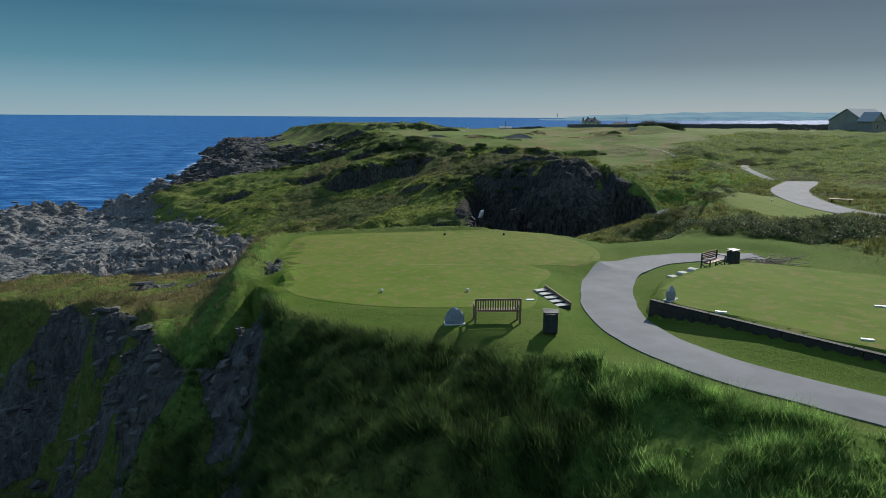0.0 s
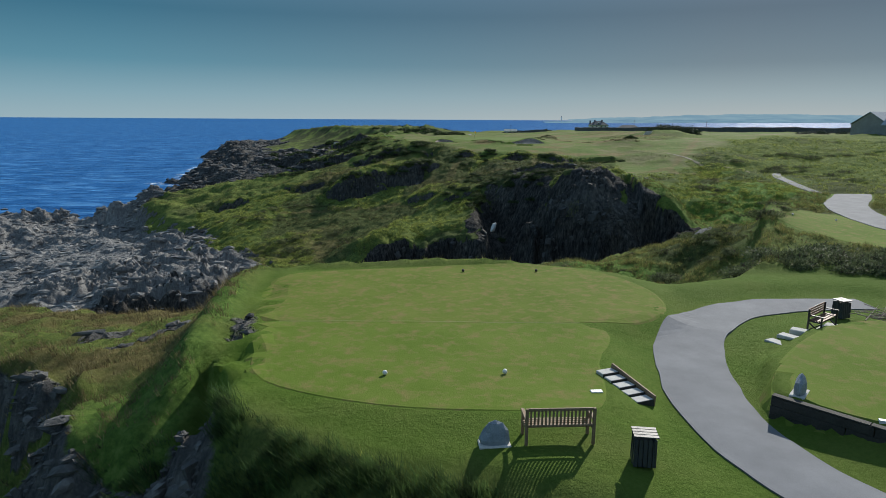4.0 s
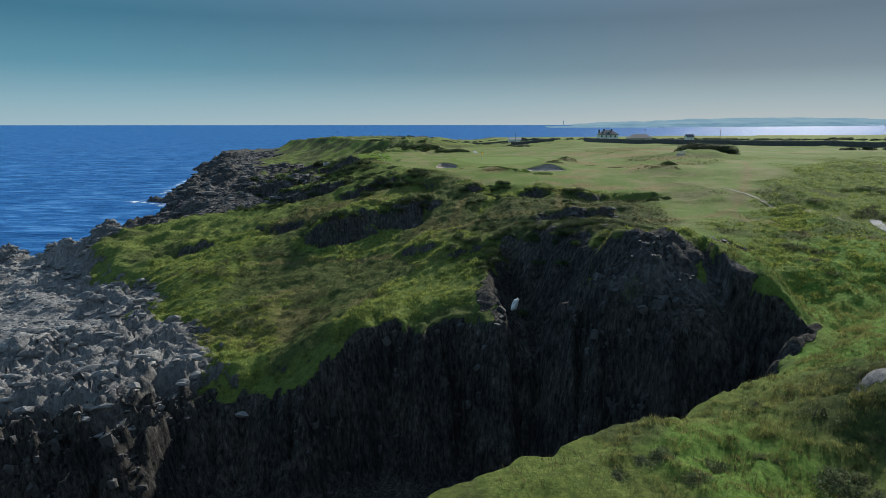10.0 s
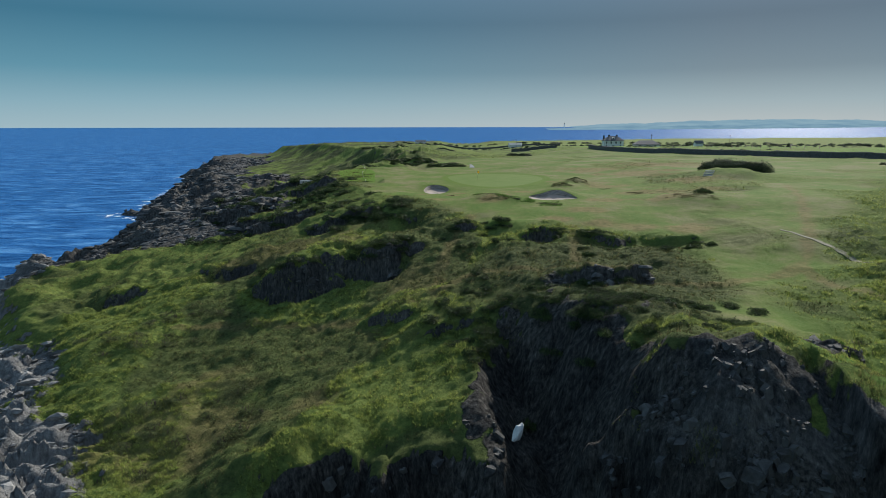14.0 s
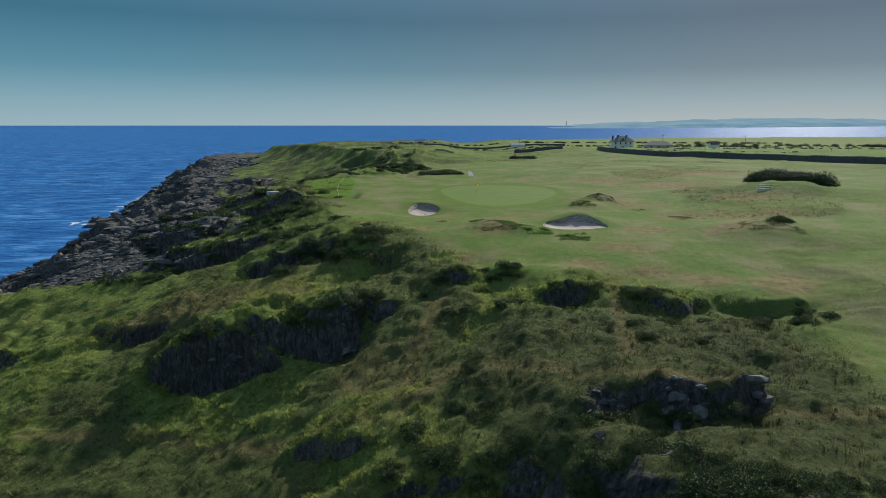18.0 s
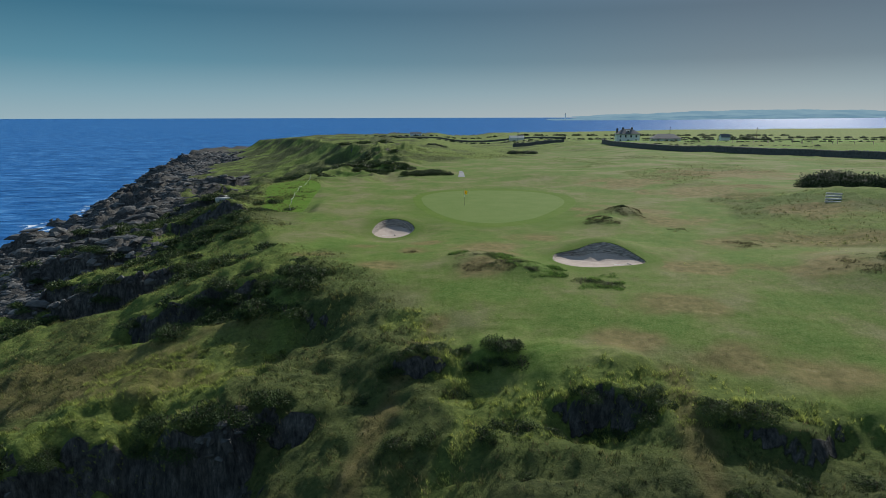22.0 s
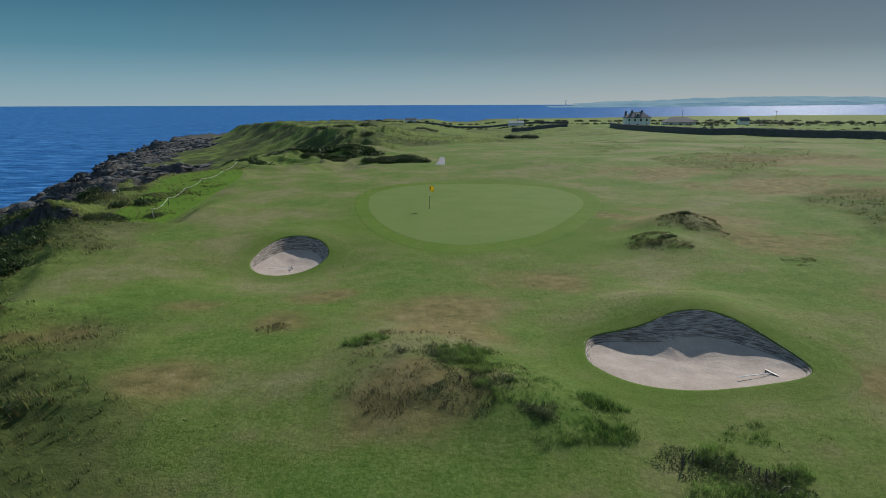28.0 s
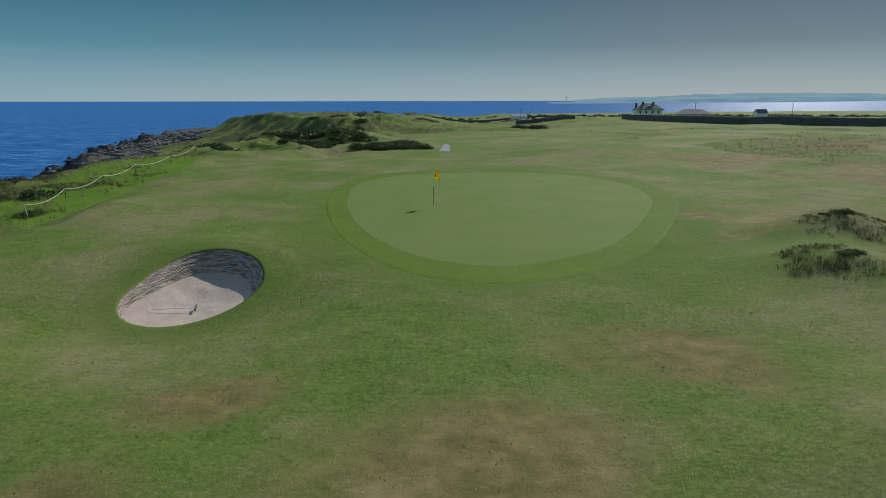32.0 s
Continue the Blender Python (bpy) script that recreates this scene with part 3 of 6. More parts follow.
def heath_at(x, y):
    """Dark heathy scrub in the rough."""
    m = 0.85 * smooth(1, 8, x + 2 * fbm(x, y, 6, 2, 98)) * smooth(82, 87, y) * smooth(120, 112, y) * smooth(34, 26, x)
    m = np.maximum(m, 0.65 * smooth(0.15, 0.5, fbm(x, y, 13, 4, 99)) * (y > 74) * (x < 90))
    m = np.maximum(m, 0.7 * smooth(0.0, 0.35, fbm(x, y, 5, 4, 92)) * smooth(29, 33, y) * smooth(64, 58, y) * smooth(-4, 4, x))
    m = np.maximum(m, 0.7 * smooth(8, 4, np.hypot((x - 23.5) / 0.8, y - 49)))
    return np.maximum(m, 0.9 * smooth(-4, -14, x) * smooth(205, 225, y) * smooth(-0.3, 0.15, fbm(x, y, 9, 3, 94)))


def lush_at(x, y):
    m, edge = np.zeros_like(x), fbm(x, y, 5, 3, 95)
    for lx, ly, lr in LUSH_SPOTS:
        m = np.maximum(m, smooth(lr, 0.4 * lr, np.hypot(x - lx, y - ly) + 0.35 * lr * edge))
    return m


# ---- ground ----
xs = spaced([(-4800, 500), (-700, 80), (-320, 5), (-240, 2.0), (-140, 1.4), (-100, 0.8), (-48, 0.36), (-30, 0.28), (32, 0.28), (50, 0.5), (90, 1.2), (150, 4), (800, 60), (4800, 500)])
ys = spaced([(-1500, 200), (-40, 3), (-8, 0.6), (0, 0.4), (70, 0.36), (78, 0.26), (128, 0.28), (150, 0.42), (210, 0.5), (300, 1.2), (420, 2.2), (700, 6), (1000, 25), (4850, 400)])
gx, gy = np.meshgrid(xs, ys)
gz, rock, short, mown = base_height(gx, gy)
gz = np.maximum(gz, SEA - 6)
turf_grid = gz.copy()


def turf1(x, y):
    """Height of the turf at one place, off the ground's own grid."""
    i = min(max(int(np.searchsorted(xs, x)) - 1, 0), len(xs) - 2)
    j = min(max(int(np.searchsorted(ys, y)) - 1, 0), len(ys) - 2)
    u, v = (x - xs[i]) / (xs[i + 1] - xs[i]), (y - ys[j]) / (ys[j + 1] - ys[j])
    q = turf_grid[j:j + 2, i:i + 2]
    return float((q[0, 0] * (1 - u) + q[0, 1] * u) * (1 - v) + (q[1, 0] * (1 - u) + q[1, 1] * u) * v)


for outline in (BUNKER_L, BUNKER_R):
    near = (np.abs(gx - outline[0][0]) < 14) & (np.abs(gy - outline[0][1]) < 14)
    cut = signed(gx[near], gy[near], outline) > -0.35
    zz = gz[near]
    zz[cut] -= 3.2
    gz[near] = zz
dzy, dzx = np.gradient(gz, ys, xs)
steep = np.hypot(dzx, dzy) * ((gy < 150) | (gx < -5) | (gy > 170))
steep = steep * ((gy < 138) | (gy > 148) | (gx < 10))
rock = np.maximum(rock, smooth(1.0, 1.6, steep) * (gy > 66 - 0.6 * np.clip(gx + 10, -60, 10)) * (gx < 29 - 5.5 * smooth(80, 76, gy)) * 0.8)
dry = np.clip(0.8 * smooth(-0.35, 0.3, fbm(gx, gy, 5, 4, 90)) * smooth(-1.0, 1.5, signed(gx, gy, SHOULDER)) * smooth(-9, -11, gx) + 0.6 * smooth(0.1, 0.6, fbm(gx, gy, 22, 3, 91)) * smooth(6, 20, gx) * (gy > 30) * (gy < 62), 0, 1)
ground_mesh = mesh_from("ground", np.stack([gx, gy, gz], -1).reshape(-1, 3), grid_faces(len(xs), len(ys)), GROUND)
# slate mask: paints shade on chasm, hollow and scarps; darker coast rock too
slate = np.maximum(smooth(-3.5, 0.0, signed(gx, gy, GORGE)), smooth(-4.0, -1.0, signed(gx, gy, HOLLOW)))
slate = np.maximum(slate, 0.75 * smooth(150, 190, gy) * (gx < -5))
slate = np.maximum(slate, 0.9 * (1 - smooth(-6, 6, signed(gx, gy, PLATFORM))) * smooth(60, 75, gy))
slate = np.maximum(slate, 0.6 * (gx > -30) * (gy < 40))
DRY_SPOTS = [(3.3, 147.3, 1.7), (10.8, 149.5, 3.6), (15.5, 154.5, 2.8), (11.3, 145.3, 2.4), (9.2, 139.6, 2.8), (29, 171, 6.5), (33, 163, 4.5), (27, 141, 3.0), (36.5, 139, 3.8), (22, 131, 2.6), (17.5, 125.4, 2.4), (22, 123, 2.8), (27, 120.5, 3.0),
             (33, 119, 3.5), (48, 190, 10), (62, 215, 13), (40, 205, 8), (1, 141.5, 1.8), (5, 152, 1.6), (34, 151, 4.0), (45, 150, 5.0), (52, 165, 6.0), (-1, 150, 1.8), (-5, 146, 2.0)]
edge = fbm(gx, gy, 3.5, 4, 89)
for px, py, pr in DRY_SPOTS:
    dry = np.maximum(dry, 0.8 * smooth(1.1, 0.35, np.hypot((gx - px) / (1.25 * pr), (gy - py) / pr) + 0.4 * edge))
tracks = [[(1, 104), (4.5, 108.5), (9, 106), (15, 101.5), (21, 99.5), (26, 98.5), (33, 100), (39, 104), (44, 112), (47, 118), (54, 132), (63, 153)], [(39, 104), (38.5, 98), (41, 89), (46, 84)], [(1, 104), (1.5, 112), (3.5, 121), (6, 130)], [(1, 104), (-8, 106), (-18, 110), (-30, 113)], [(16.5, 107), (17.5, 114), (19, 122)]]
for line in tracks:
    td, _ = segdist(gx, gy, [tuple(p) for p in curved(line, 5)], False)
    dry = np.maximum(dry, 0.62 * smooth(1.1, 0.25, td + 0.4 * fbm(gx, gy, 2.0, 2, 93)))
lush = 0.7 * smooth(-3, 3, signed(gx, gy, [(87, 415), (89, 335), (112, 278), (300, 250), (900, 300), (900, 640), (90, 640)])) * smooth(-0.35, 0.2, fbm(gx, gy, 60, 2, 96) + 0.15)
lush = np.maximum(lush, lush_at(gx, gy))
dry = np.maximum(dry, 0.55 * smooth(0.1, 0.5, fbm(gx, gy, 10, 4, 97)) * (gy > 76) * (gy < 135) * smooth(8, -6, gx))
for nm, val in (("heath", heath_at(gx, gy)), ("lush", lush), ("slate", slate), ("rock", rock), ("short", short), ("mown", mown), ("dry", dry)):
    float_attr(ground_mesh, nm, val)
ground = tagged(new("ground", ground_mesh), "coastal links turf and grey slate rock above the sea", "ground", kind="structure")

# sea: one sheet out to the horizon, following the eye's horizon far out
ra = np.concatenate([np.linspace(0, 700, 141), np.geomspace(712, 4880, 60)])
aa = np.linspace(0, 2 * math.pi, 401)
R, A = np.meshgrid(ra, aa)
SZ = SEA + 35.5 * np.clip((R - 1000) / 3880, 0, 1) ** 2
sea_me = mesh_from("water", np.stack([R * np.sin(A), 60 + R * np.cos(A), SZ], -1).reshape(-1, 3), grid_faces(len(ra), len(aa)), WATER)
float_attr(sea_me, "shore", 0.85 * smooth(-16, -2, signed(R * np.sin(A), 60 + R * np.cos(A), COAST)) * smooth(30, 12, signed(R * np.sin(A), 60 + R * np.cos(A), COAST)) * smooth(760, 640, R))
water = tagged(new("water", sea_me), "deep blue wind-ruffled sea with a few whitecaps", "sea", kind="structure")


# ---- small materials ----
TIMBER = simple("oak", [(0.3, (0.16, 0.10, 0.055)), (0.7, (0.30, 0.21, 0.13))], 6, 0.7)
REDWOOD = simple("stained_slat", [(0.3, (0.12, 0.045, 0.03)), (0.7, (0.20, 0.085, 0.055))], 6, 0.6)
SLEEPER = simple("tarred_timber", [(0.3, (0.018, 0.017, 0.016)), (0.7, (0.055, 0.05, 0.045))], 3, 0.85)
IRON = simple("black_iron", [(0.3, (0.012, 0.012, 0.013)), (0.7, (0.03, 0.03, 0.032))], 9, 0.45, 0.1)
PLASTIC = simple("bin_slats", [(0.3, (0.022, 0.025, 0.03)), (0.7, (0.05, 0.055, 0.06))], 8, 0.5, 0.15)
GRANITE = simple("blue_granite", [(0.3, (0.16, 0.19, 0.22)), (0.7, (0.32, 0.36, 0.40))], 5, 0.75, 0.5)
CONCRETE = simple("concrete", [(0.3, (0.38, 0.37, 0.35)), (0.7, (0.58, 0.57, 0.54))], 3, 0.9)
ASPHALT = simple("asphalt", [(0.3, (0.115, 0.122, 0.137)), (0.7, (0.20, 0.208, 0.225))], 0.8, 0.9, 0.5, 0.01, fine=60)
WHITE = simple("white_paint", [(0.3, (0.70, 0.70, 0.68)), (0.7, (0.82, 0.82, 0.80))], 8, 0.5, 0.1)
SAND = simple("bunker_sand", [(0.3, (0.28, 0.22, 0.185)), (0.55, (0.37, 0.30, 0.255)), (0.8, (0.43, 0.355, 0.31))], 0.9, 0.95, 0.5, 0.04, fine=9)
def layered(name):
    """Stacked turf sods: thin pale and dark courses."""
    m, nt, b = material(name, 0.95)
    co = nt.nodes.new("ShaderNodeTexCoord").outputs["Object"]
    mp = nt.nodes.new("ShaderNodeMapping")
    mp.inputs["Scale"].default_value = (2.2, 2.2, 34.0)
    nt.links.new(co, mp.inputs["Vector"])
    c = add_ramp(nt, add_noise(nt, 1.0, 4, mp.outputs[0], 0.6), [(0.38, (0.12, 0.10, 0.085)), (0.5, (0.27, 0.23, 0.195)), (0.62, (0.42, 0.365, 0.32))])
    nt.links.new(c, b.inputs["Base Color"])
    add_bump(nt, b, add_noise(nt, 1.0, 5, mp.outputs[0], 0.7), 0.8, 0.05)
    return m


REVET = layered("stacked_turf")
YELLOW = simple("flag_cloth", [(0.3, (0.75, 0.56, 0.02)), (0.7, (0.85, 0.66, 0.04))], 4, 0.7, 0.1)
SLATE = simple("slate_roof", [(0.3, (0.055, 0.058, 0.065)), (0.7, (0.11, 0.115, 0.125))], 1.5, 0.7, 0.3, 0.05, fine=5)
RENDER = simple("house_render", [(0.3, (0.78, 0.77, 0.75)), (0.7, (0.86, 0.85, 0.83))], 0.6, 0.85, 0.2)
BLOCKWORK = simple("grey_render", [(0.3, (0.24, 0.23, 0.22)), (0.7, (0.36, 0.35, 0.33))], 0.6, 0.9, 0.3)
FIELDSTONE = simple("field_stone", [(0.3, (0.05, 0.05, 0.05)), (0.7, (0.16, 0.155, 0.15))], 1.4, 0.9, 0.8, 0.1)
GLASS = simple("window_glass", [(0.3, (0.02, 0.025, 0.03)), (0.7, (0.04, 0.045, 0.05))], 1, 0.1, 0)
PALE_ROCK = simple("pale_quartz", [(0.3, (0.45, 0.44, 0.43)), (0.7, (0.75, 0.74, 0.72))], 2, 0.8, 0.6)
BARK = simple("bark", [(0.3, (0.06, 0.045, 0.03)), (0.7, (0.14, 0.11, 0.08))], 6, 0.9)
TWIG = simple("dead_twigs", [(0.3, (0.16, 0.12, 0.10)), (0.7, (0.34, 0.28, 0.24))], 6, 0.9)


def leafy(name, dark, mid, light, through=0.3):
    """Thin leaves and blades: each piece its own tint, some light passing."""
    m, nt, b = material(name, 0.65)
    g = nt.nodes.new("ShaderNodeNewGeometry")
    c = add_ramp(nt, g.outputs["Random Per Island"], [(0.0, dark), (0.5, mid), (1.0, light)])
    c = add_mix(nt, add_ramp(nt, add_noise(nt, 0.12, 4), [(0.35, (0, 0, 0)), (0.7, (0.6, 0.6, 0.6))]), c, light)
    c = add_mix(nt, 1.0, c, add_ramp(nt, add_noise(nt, 2.0, 6, rough=0.75), [(0.38, (0.20, 0.22, 0.18)), (0.5, (0.9, 0.9, 0.85)), (0.62, (1.8, 1.7, 1.5))]), "MULTIPLY")
    c = add_mix(nt, 0.10, c, (0.13, 0.15, 0.13))
    nt.links.new(c, b.inputs["Base Color"])
    b.inputs["Specular IOR Level"].default_value = 0.10
    b.inputs["Roughness"].default_value = 0.5
    t = nt.nodes.new("ShaderNodeBsdfTranslucent")
    nt.links.new(c, t.inputs["Color"])
    mx = nt.nodes.new("ShaderNodeMixShader")
    mx.inputs[0].default_value = through
    out = nt.nodes["Material Output"]
    nt.links.new(b.outputs[0], mx.inputs[1])
    nt.links.new(t.outputs[0], mx.inputs[2])
    nt.links.new(mx.outputs[0], out.inputs["Surface"])
    return m


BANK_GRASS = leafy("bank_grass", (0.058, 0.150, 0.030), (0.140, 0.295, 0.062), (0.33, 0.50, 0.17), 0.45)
DARK_BANK = leafy("dark_bank_grass", (0.020, 0.050, 0.012), (0.046, 0.100, 0.024), (0.11, 0.18, 0.056), 0.35)
LUSH = leafy("lush_grass", (0.036, 0.090, 0.016), (0.080, 0.170, 0.030), (0.165, 0.260, 0.070), 0.45)
ROUGH = leafy("rough_grass", (0.070, 0.115, 0.022), (0.180, 0.245, 0.046), (0.37, 0.41, 0.12), 0.45)
KNOLL = leafy("knoll_grass", (0.06, 0.085, 0.024), (0.135, 0.165, 0.046), (0.27, 0.265, 0.10), 0.4)
HEATH_GRASS = leafy("heath_grass", (0.026, 0.042, 0.012), (0.058, 0.078, 0.022), (0.12, 0.13, 0.048), 0.35)
SCRUB = leafy("grey_scrub", (0.060, 0.085, 0.036), (0.105, 0.138, 0.062), (0.165, 0.195, 0.10), 0.3)
DRY = leafy("dry_grass", (0.13, 0.105, 0.045), (0.20, 0.16, 0.075), (0.30, 0.24, 0.13), 0.2)
BROWN = leafy("brown_heath", (0.055, 0.050, 0.020), (0.10, 0.088, 0.040), (0.165, 0.135, 0.072), 0.2)
GORSE = leafy("gorse_leaf", (0.013, 0.030, 0.008), (0.030, 0.060, 0.014), (0.066, 0.100, 0.026), 0.22)
HEATH = leafy("heath_leaf", (0.04, 0.065, 0.022), (0.09, 0.12, 0.042), (0.17, 0.19, 0.08), 0.3)
HEDGE = leafy("hedge_leaf", (0.010, 0.025, 0.010), (0.022, 0.042, 0.014), (0.04, 0.065, 0.02), 0.1)


def turf_material(name, stops, worn=0.5, fine_amt=0.25):
    m, nt, b = material(name, 0.85)
    g = nt.nodes.new("ShaderNodeNewGeometry")
    c = add_ramp(nt, add_noise(nt, 0.35, 5, g.outputs["Position"]), stops)
    c = add_mix(nt, fine_amt, c, add_ramp(nt, add_noise(nt, 7, 4, g.outputs["Position"]), [(0.3, stops[0][1]), (0.7, stops[-1][1])]))
    sp = add_noise(nt, 1.6, 6, g.outputs["Position"], 0.7)
    c = add_mix(nt, add_ramp(nt, sp, [(0.62 - 0.14 * worn, (0, 0, 0)), (0.80 - 0.14 * worn, (worn, worn, worn))]), c, (0.185, 0.165, 0.062))
    nt.links.new(c, b.inputs["Base Color"])
    add_bump(nt, b, add_noise(nt, 25, 4, g.outputs["Position"]), 0.4, 0.03)
    b.inputs["Specular IOR Level"].default_value = 0.03
    return m


TEE_TURF = turf_material("tee_turf", [(0.3, (0.088, 0.142, 0.020)), (0.7, (0.140, 0.184, 0.038))], worn=0.95)
TEE_TURF_WORN = turf_material("tee_turf_worn", [(0.3, (0.092, 0.142, 0.022)), (0.7, (0.152, 0.182, 0.042))], worn=1.05, fine_amt=0.35)
GREEN_TURF = turf_material("green_turf", [(0.3, (0.106, 0.160, 0.040)), (0.7, (0.138, 0.184, 0.056))], worn=0.3, fine_amt=0.25)
COLLAR_TURF = turf_material("collar_turf", [(0.3, (0.072, 0.130, 0.015)), (0.7, (0.106, 0.156, 0.028))], fine_amt=0.35)
TERRACE_TURF = turf_material("terrace_turf", [(0.3, (0.066, 0.138, 0.013)), (0.7, (0.104, 0.170, 0.024))], worn=0.3)
LINE_TURF = turf_material("line_turf", [(0.3, (0.15, 0.19, 0.06)), (0.7, (0.22, 0.24, 0.10))])
LIP_TURF = turf_material("lip_turf", [(0.3, (0.070, 0.150, 0.014)), (0.7, (0.105, 0.185, 0.026))])


# ---- building helpers ----
def part(name, bm, mat, parent, label="", smooth_faces=False):
    """Link a bmesh as one mesh object under a thing or a part."""
    me = bpy.data.meshes.new(name)
    bm.to_mesh(me)
    bm.free()
    me.materials.append(mat)
    if smooth_faces:
        me.polygons.foreach_set("use_smooth", [True] * len(me.polygons))
    ob = new(name, me)
    ob.parent = parent
    if label:
        ob["label"] = label
    return ob


def part_mesh(name, me, parent, label=""):
    ob = new(name, me)
    ob.parent = parent
    if label:
        ob["label"] = label
    return ob


def thing(name, m, label, category, group="", kind=""):
    ob = new(name)
    ob.empty_display_size = 0.2
    ob.matrix_world = m
    return tagged(ob, label, category, group, kind)


def box(bm, x0, x1, y0, y1, z0, z1, bevel=0.0, m=None):
    r = bmesh.ops.create_cube(bm, size=1.0)
    vs = r["verts"]
    for v in vs:
        v.co = Vector(((x0 + x1) / 2 + v.co.x * (x1 - x0), (y0 + y1) / 2 + v.co.y * (y1 - y0), (z0 + z1) / 2 + v.co.z * (z1 - z0)))
    if bevel:
        es = list({e for v in vs for e in v.link_edges})
        r2 = bmesh.ops.bevel(bm, geom=es, offset=bevel, segments=1, affect="EDGES")
        vs = list({v for v in r2["verts"]} | {v for v in vs if v.is_valid})
    if m is not None:
        bmesh.ops.transform(bm, matrix=m, verts=[v for v in vs if v.is_valid])
    return bm


def boxed(x0, x1, y0, y1, z0, z1, bevel=0.008, m=None):
    return box(bmesh.new(), x0, x1, y0, y1, z0, z1, bevel, m)


def tube(r0, r1, h, n=10, m=None):
    bm = bmesh.new()
    bmesh.ops.create_cone(bm, cap_ends=True, segments=n, radius1=r0, radius2=r1, depth=h)
    bmesh.ops.translate(bm, verts=bm.verts, vec=(0, 0, h / 2))
    if m is not None:
        bmesh.ops.transform(bm, matrix=m, verts=bm.verts)
    return bm


def boulder(sx, sy, sz, seed, sub=2, rough=0.25):
    bm = bmesh.new()
    bmesh.ops.create_icosphere(bm, subdivisions=sub, radius=1.0)
    for v in bm.verts:
        n = noise.noise(v.co * 1.3 + Vector((seed, 0, 0))) + 0.5 * noise.noise(v.co * 3.1 + Vector((0, seed, 0)))
        v.co *= 1 + rough * n
        v.co = Vector((v.co.x * sx, v.co.y * sy, v.co.z * sz))
    return bm


def rounded(pts, n=6):
    """Closed outline through the points, curved."""
    out = []
    k = len(pts)
    for i in range(k):
        p0, p1, p2, p3 = (np.array(pts[(i + j - 1) % k], float) for j in range(4))
        for s in range(n):
            t = s / n
            out.append(0.5 * (2 * p1 + (p2 - p0) * t + (2 * p0 - 5 * p1 + 4 * p2 - p3) * t * t + (3 * p1 - p0 - 3 * p2 + p3) * t ** 3))
    return np.array(out)


def patch_mesh(name, outline, lift, mat, rings=14, curve=5, skirt=0.04, drop=0.05):
    """A cut-turf sheet laid on the ground inside an outline."""
    o = rounded(outline, curve)
    c = o.mean(0)
    n = len(o)
    vs = [(*c, 0)]
    fr = np.concatenate([np.linspace(0, 1, rings)[1:], [1 + skirt]])
    for f in fr:
        vs += [(*(c + (q - c) * f), 0) for q in o]
    vs = np.array(vs)
    vs[:, 2] = turf_height(vs[:, 0], vs[:, 1]) + lift
    vs[-n:, 2] -= drop
    fs = [(0, 1 + i, 1 + (i + 1) % n) for i in range(n)]
    for r in range(rings - 1):
        a, b = 1 + r * n, 1 + (r + 1) * n
        for i in range(n):
            j = (i + 1) % n
            fs += [(a + i, b + i, b + j), (a + i, b + j, a + j)]
    return mesh_from(name, vs, fs, mat, False)


def strip_mesh(name, line, width, lift, mat, across=6, sides=True):
    """A path with a slight camber and edges that go into the ground."""
    c = curved(line, 8)
    d = np.gradient(c, axis=0)
    d /= np.linalg.norm(d, axis=1)[:, None]
    nrm = np.stack([d[:, 1], -d[:, 0]], 1)
    w = np.interp(np.linspace(0, 1, len(c)), np.linspace(0, 1, len(width)), width)
    cols = np.linspace(-1, 1, across + 1)
    P = c[:, None, :] + nrm[:, None, :] * (cols[None, :, None] * w[:, None, None] / 2)
    P = P + 0.06 * np.stack([fbm(P[..., 0], P[..., 1], 1.2, 2, 5), fbm(P[..., 0], P[..., 1], 1.2, 2, 6)], -1)
    z = turf_height(P[..., 0], P[..., 1])
    z = 0.5 * z + 0.5 * z.mean(1, keepdims=True) + lift + 0.02 * (1 - cols[None, :] ** 2)
    z = np.maximum(z, turf_height(P[..., 0], P[..., 1]) + lift)
    V = np.concatenate([P, z[..., None]], -1)
    if not sides:
        return mesh_from(name, V.reshape(-1, 3), grid_faces(across + 1, len(c)), mat)
    lo, hi = V[:, :1].copy(), V[:, -1:].copy()
    lo[..., 2] -= 0.3
    hi[..., 2] -= 0.3
    V = np.concatenate([lo, V, hi], 1)
    return mesh_from(name, V.reshape(-1, 3), grid_faces(across + 3, len(c)), mat, False)


# ---- tees, paths, green ----
TEE_A = [(-7.3, 25.5), (-7.1, 21), (-6.1, 18.3), (5.5, 18.2), (8.0, 18.6), (9.4, 20.4), (9.5, 23), (8.3, 26), (5.2, 27.8), (-2, 27.0)]
TEE_B = [(-5.9, 18.1), (-6.0, 15), (-5.0, 12.6), (-1.5, 11.0), (2.5, 10.4), (4.4, 10.9), (5.1, 14), (5.4, 18.0)]
TEE_C = [(9.4, 11.2), (12, 8.6), (15.4, 5.4), (21, 1.5), (26, 6), (22, 14.6), (16.6, 17.9), (14.2, 17.0), (11.2, 14.2)]
TEE_D = [(25.4, 45), (25.6, 41), (27.5, 33), (29.5, 32), (32.3, 36), (33.0, 47), (29.5, 48.8)]
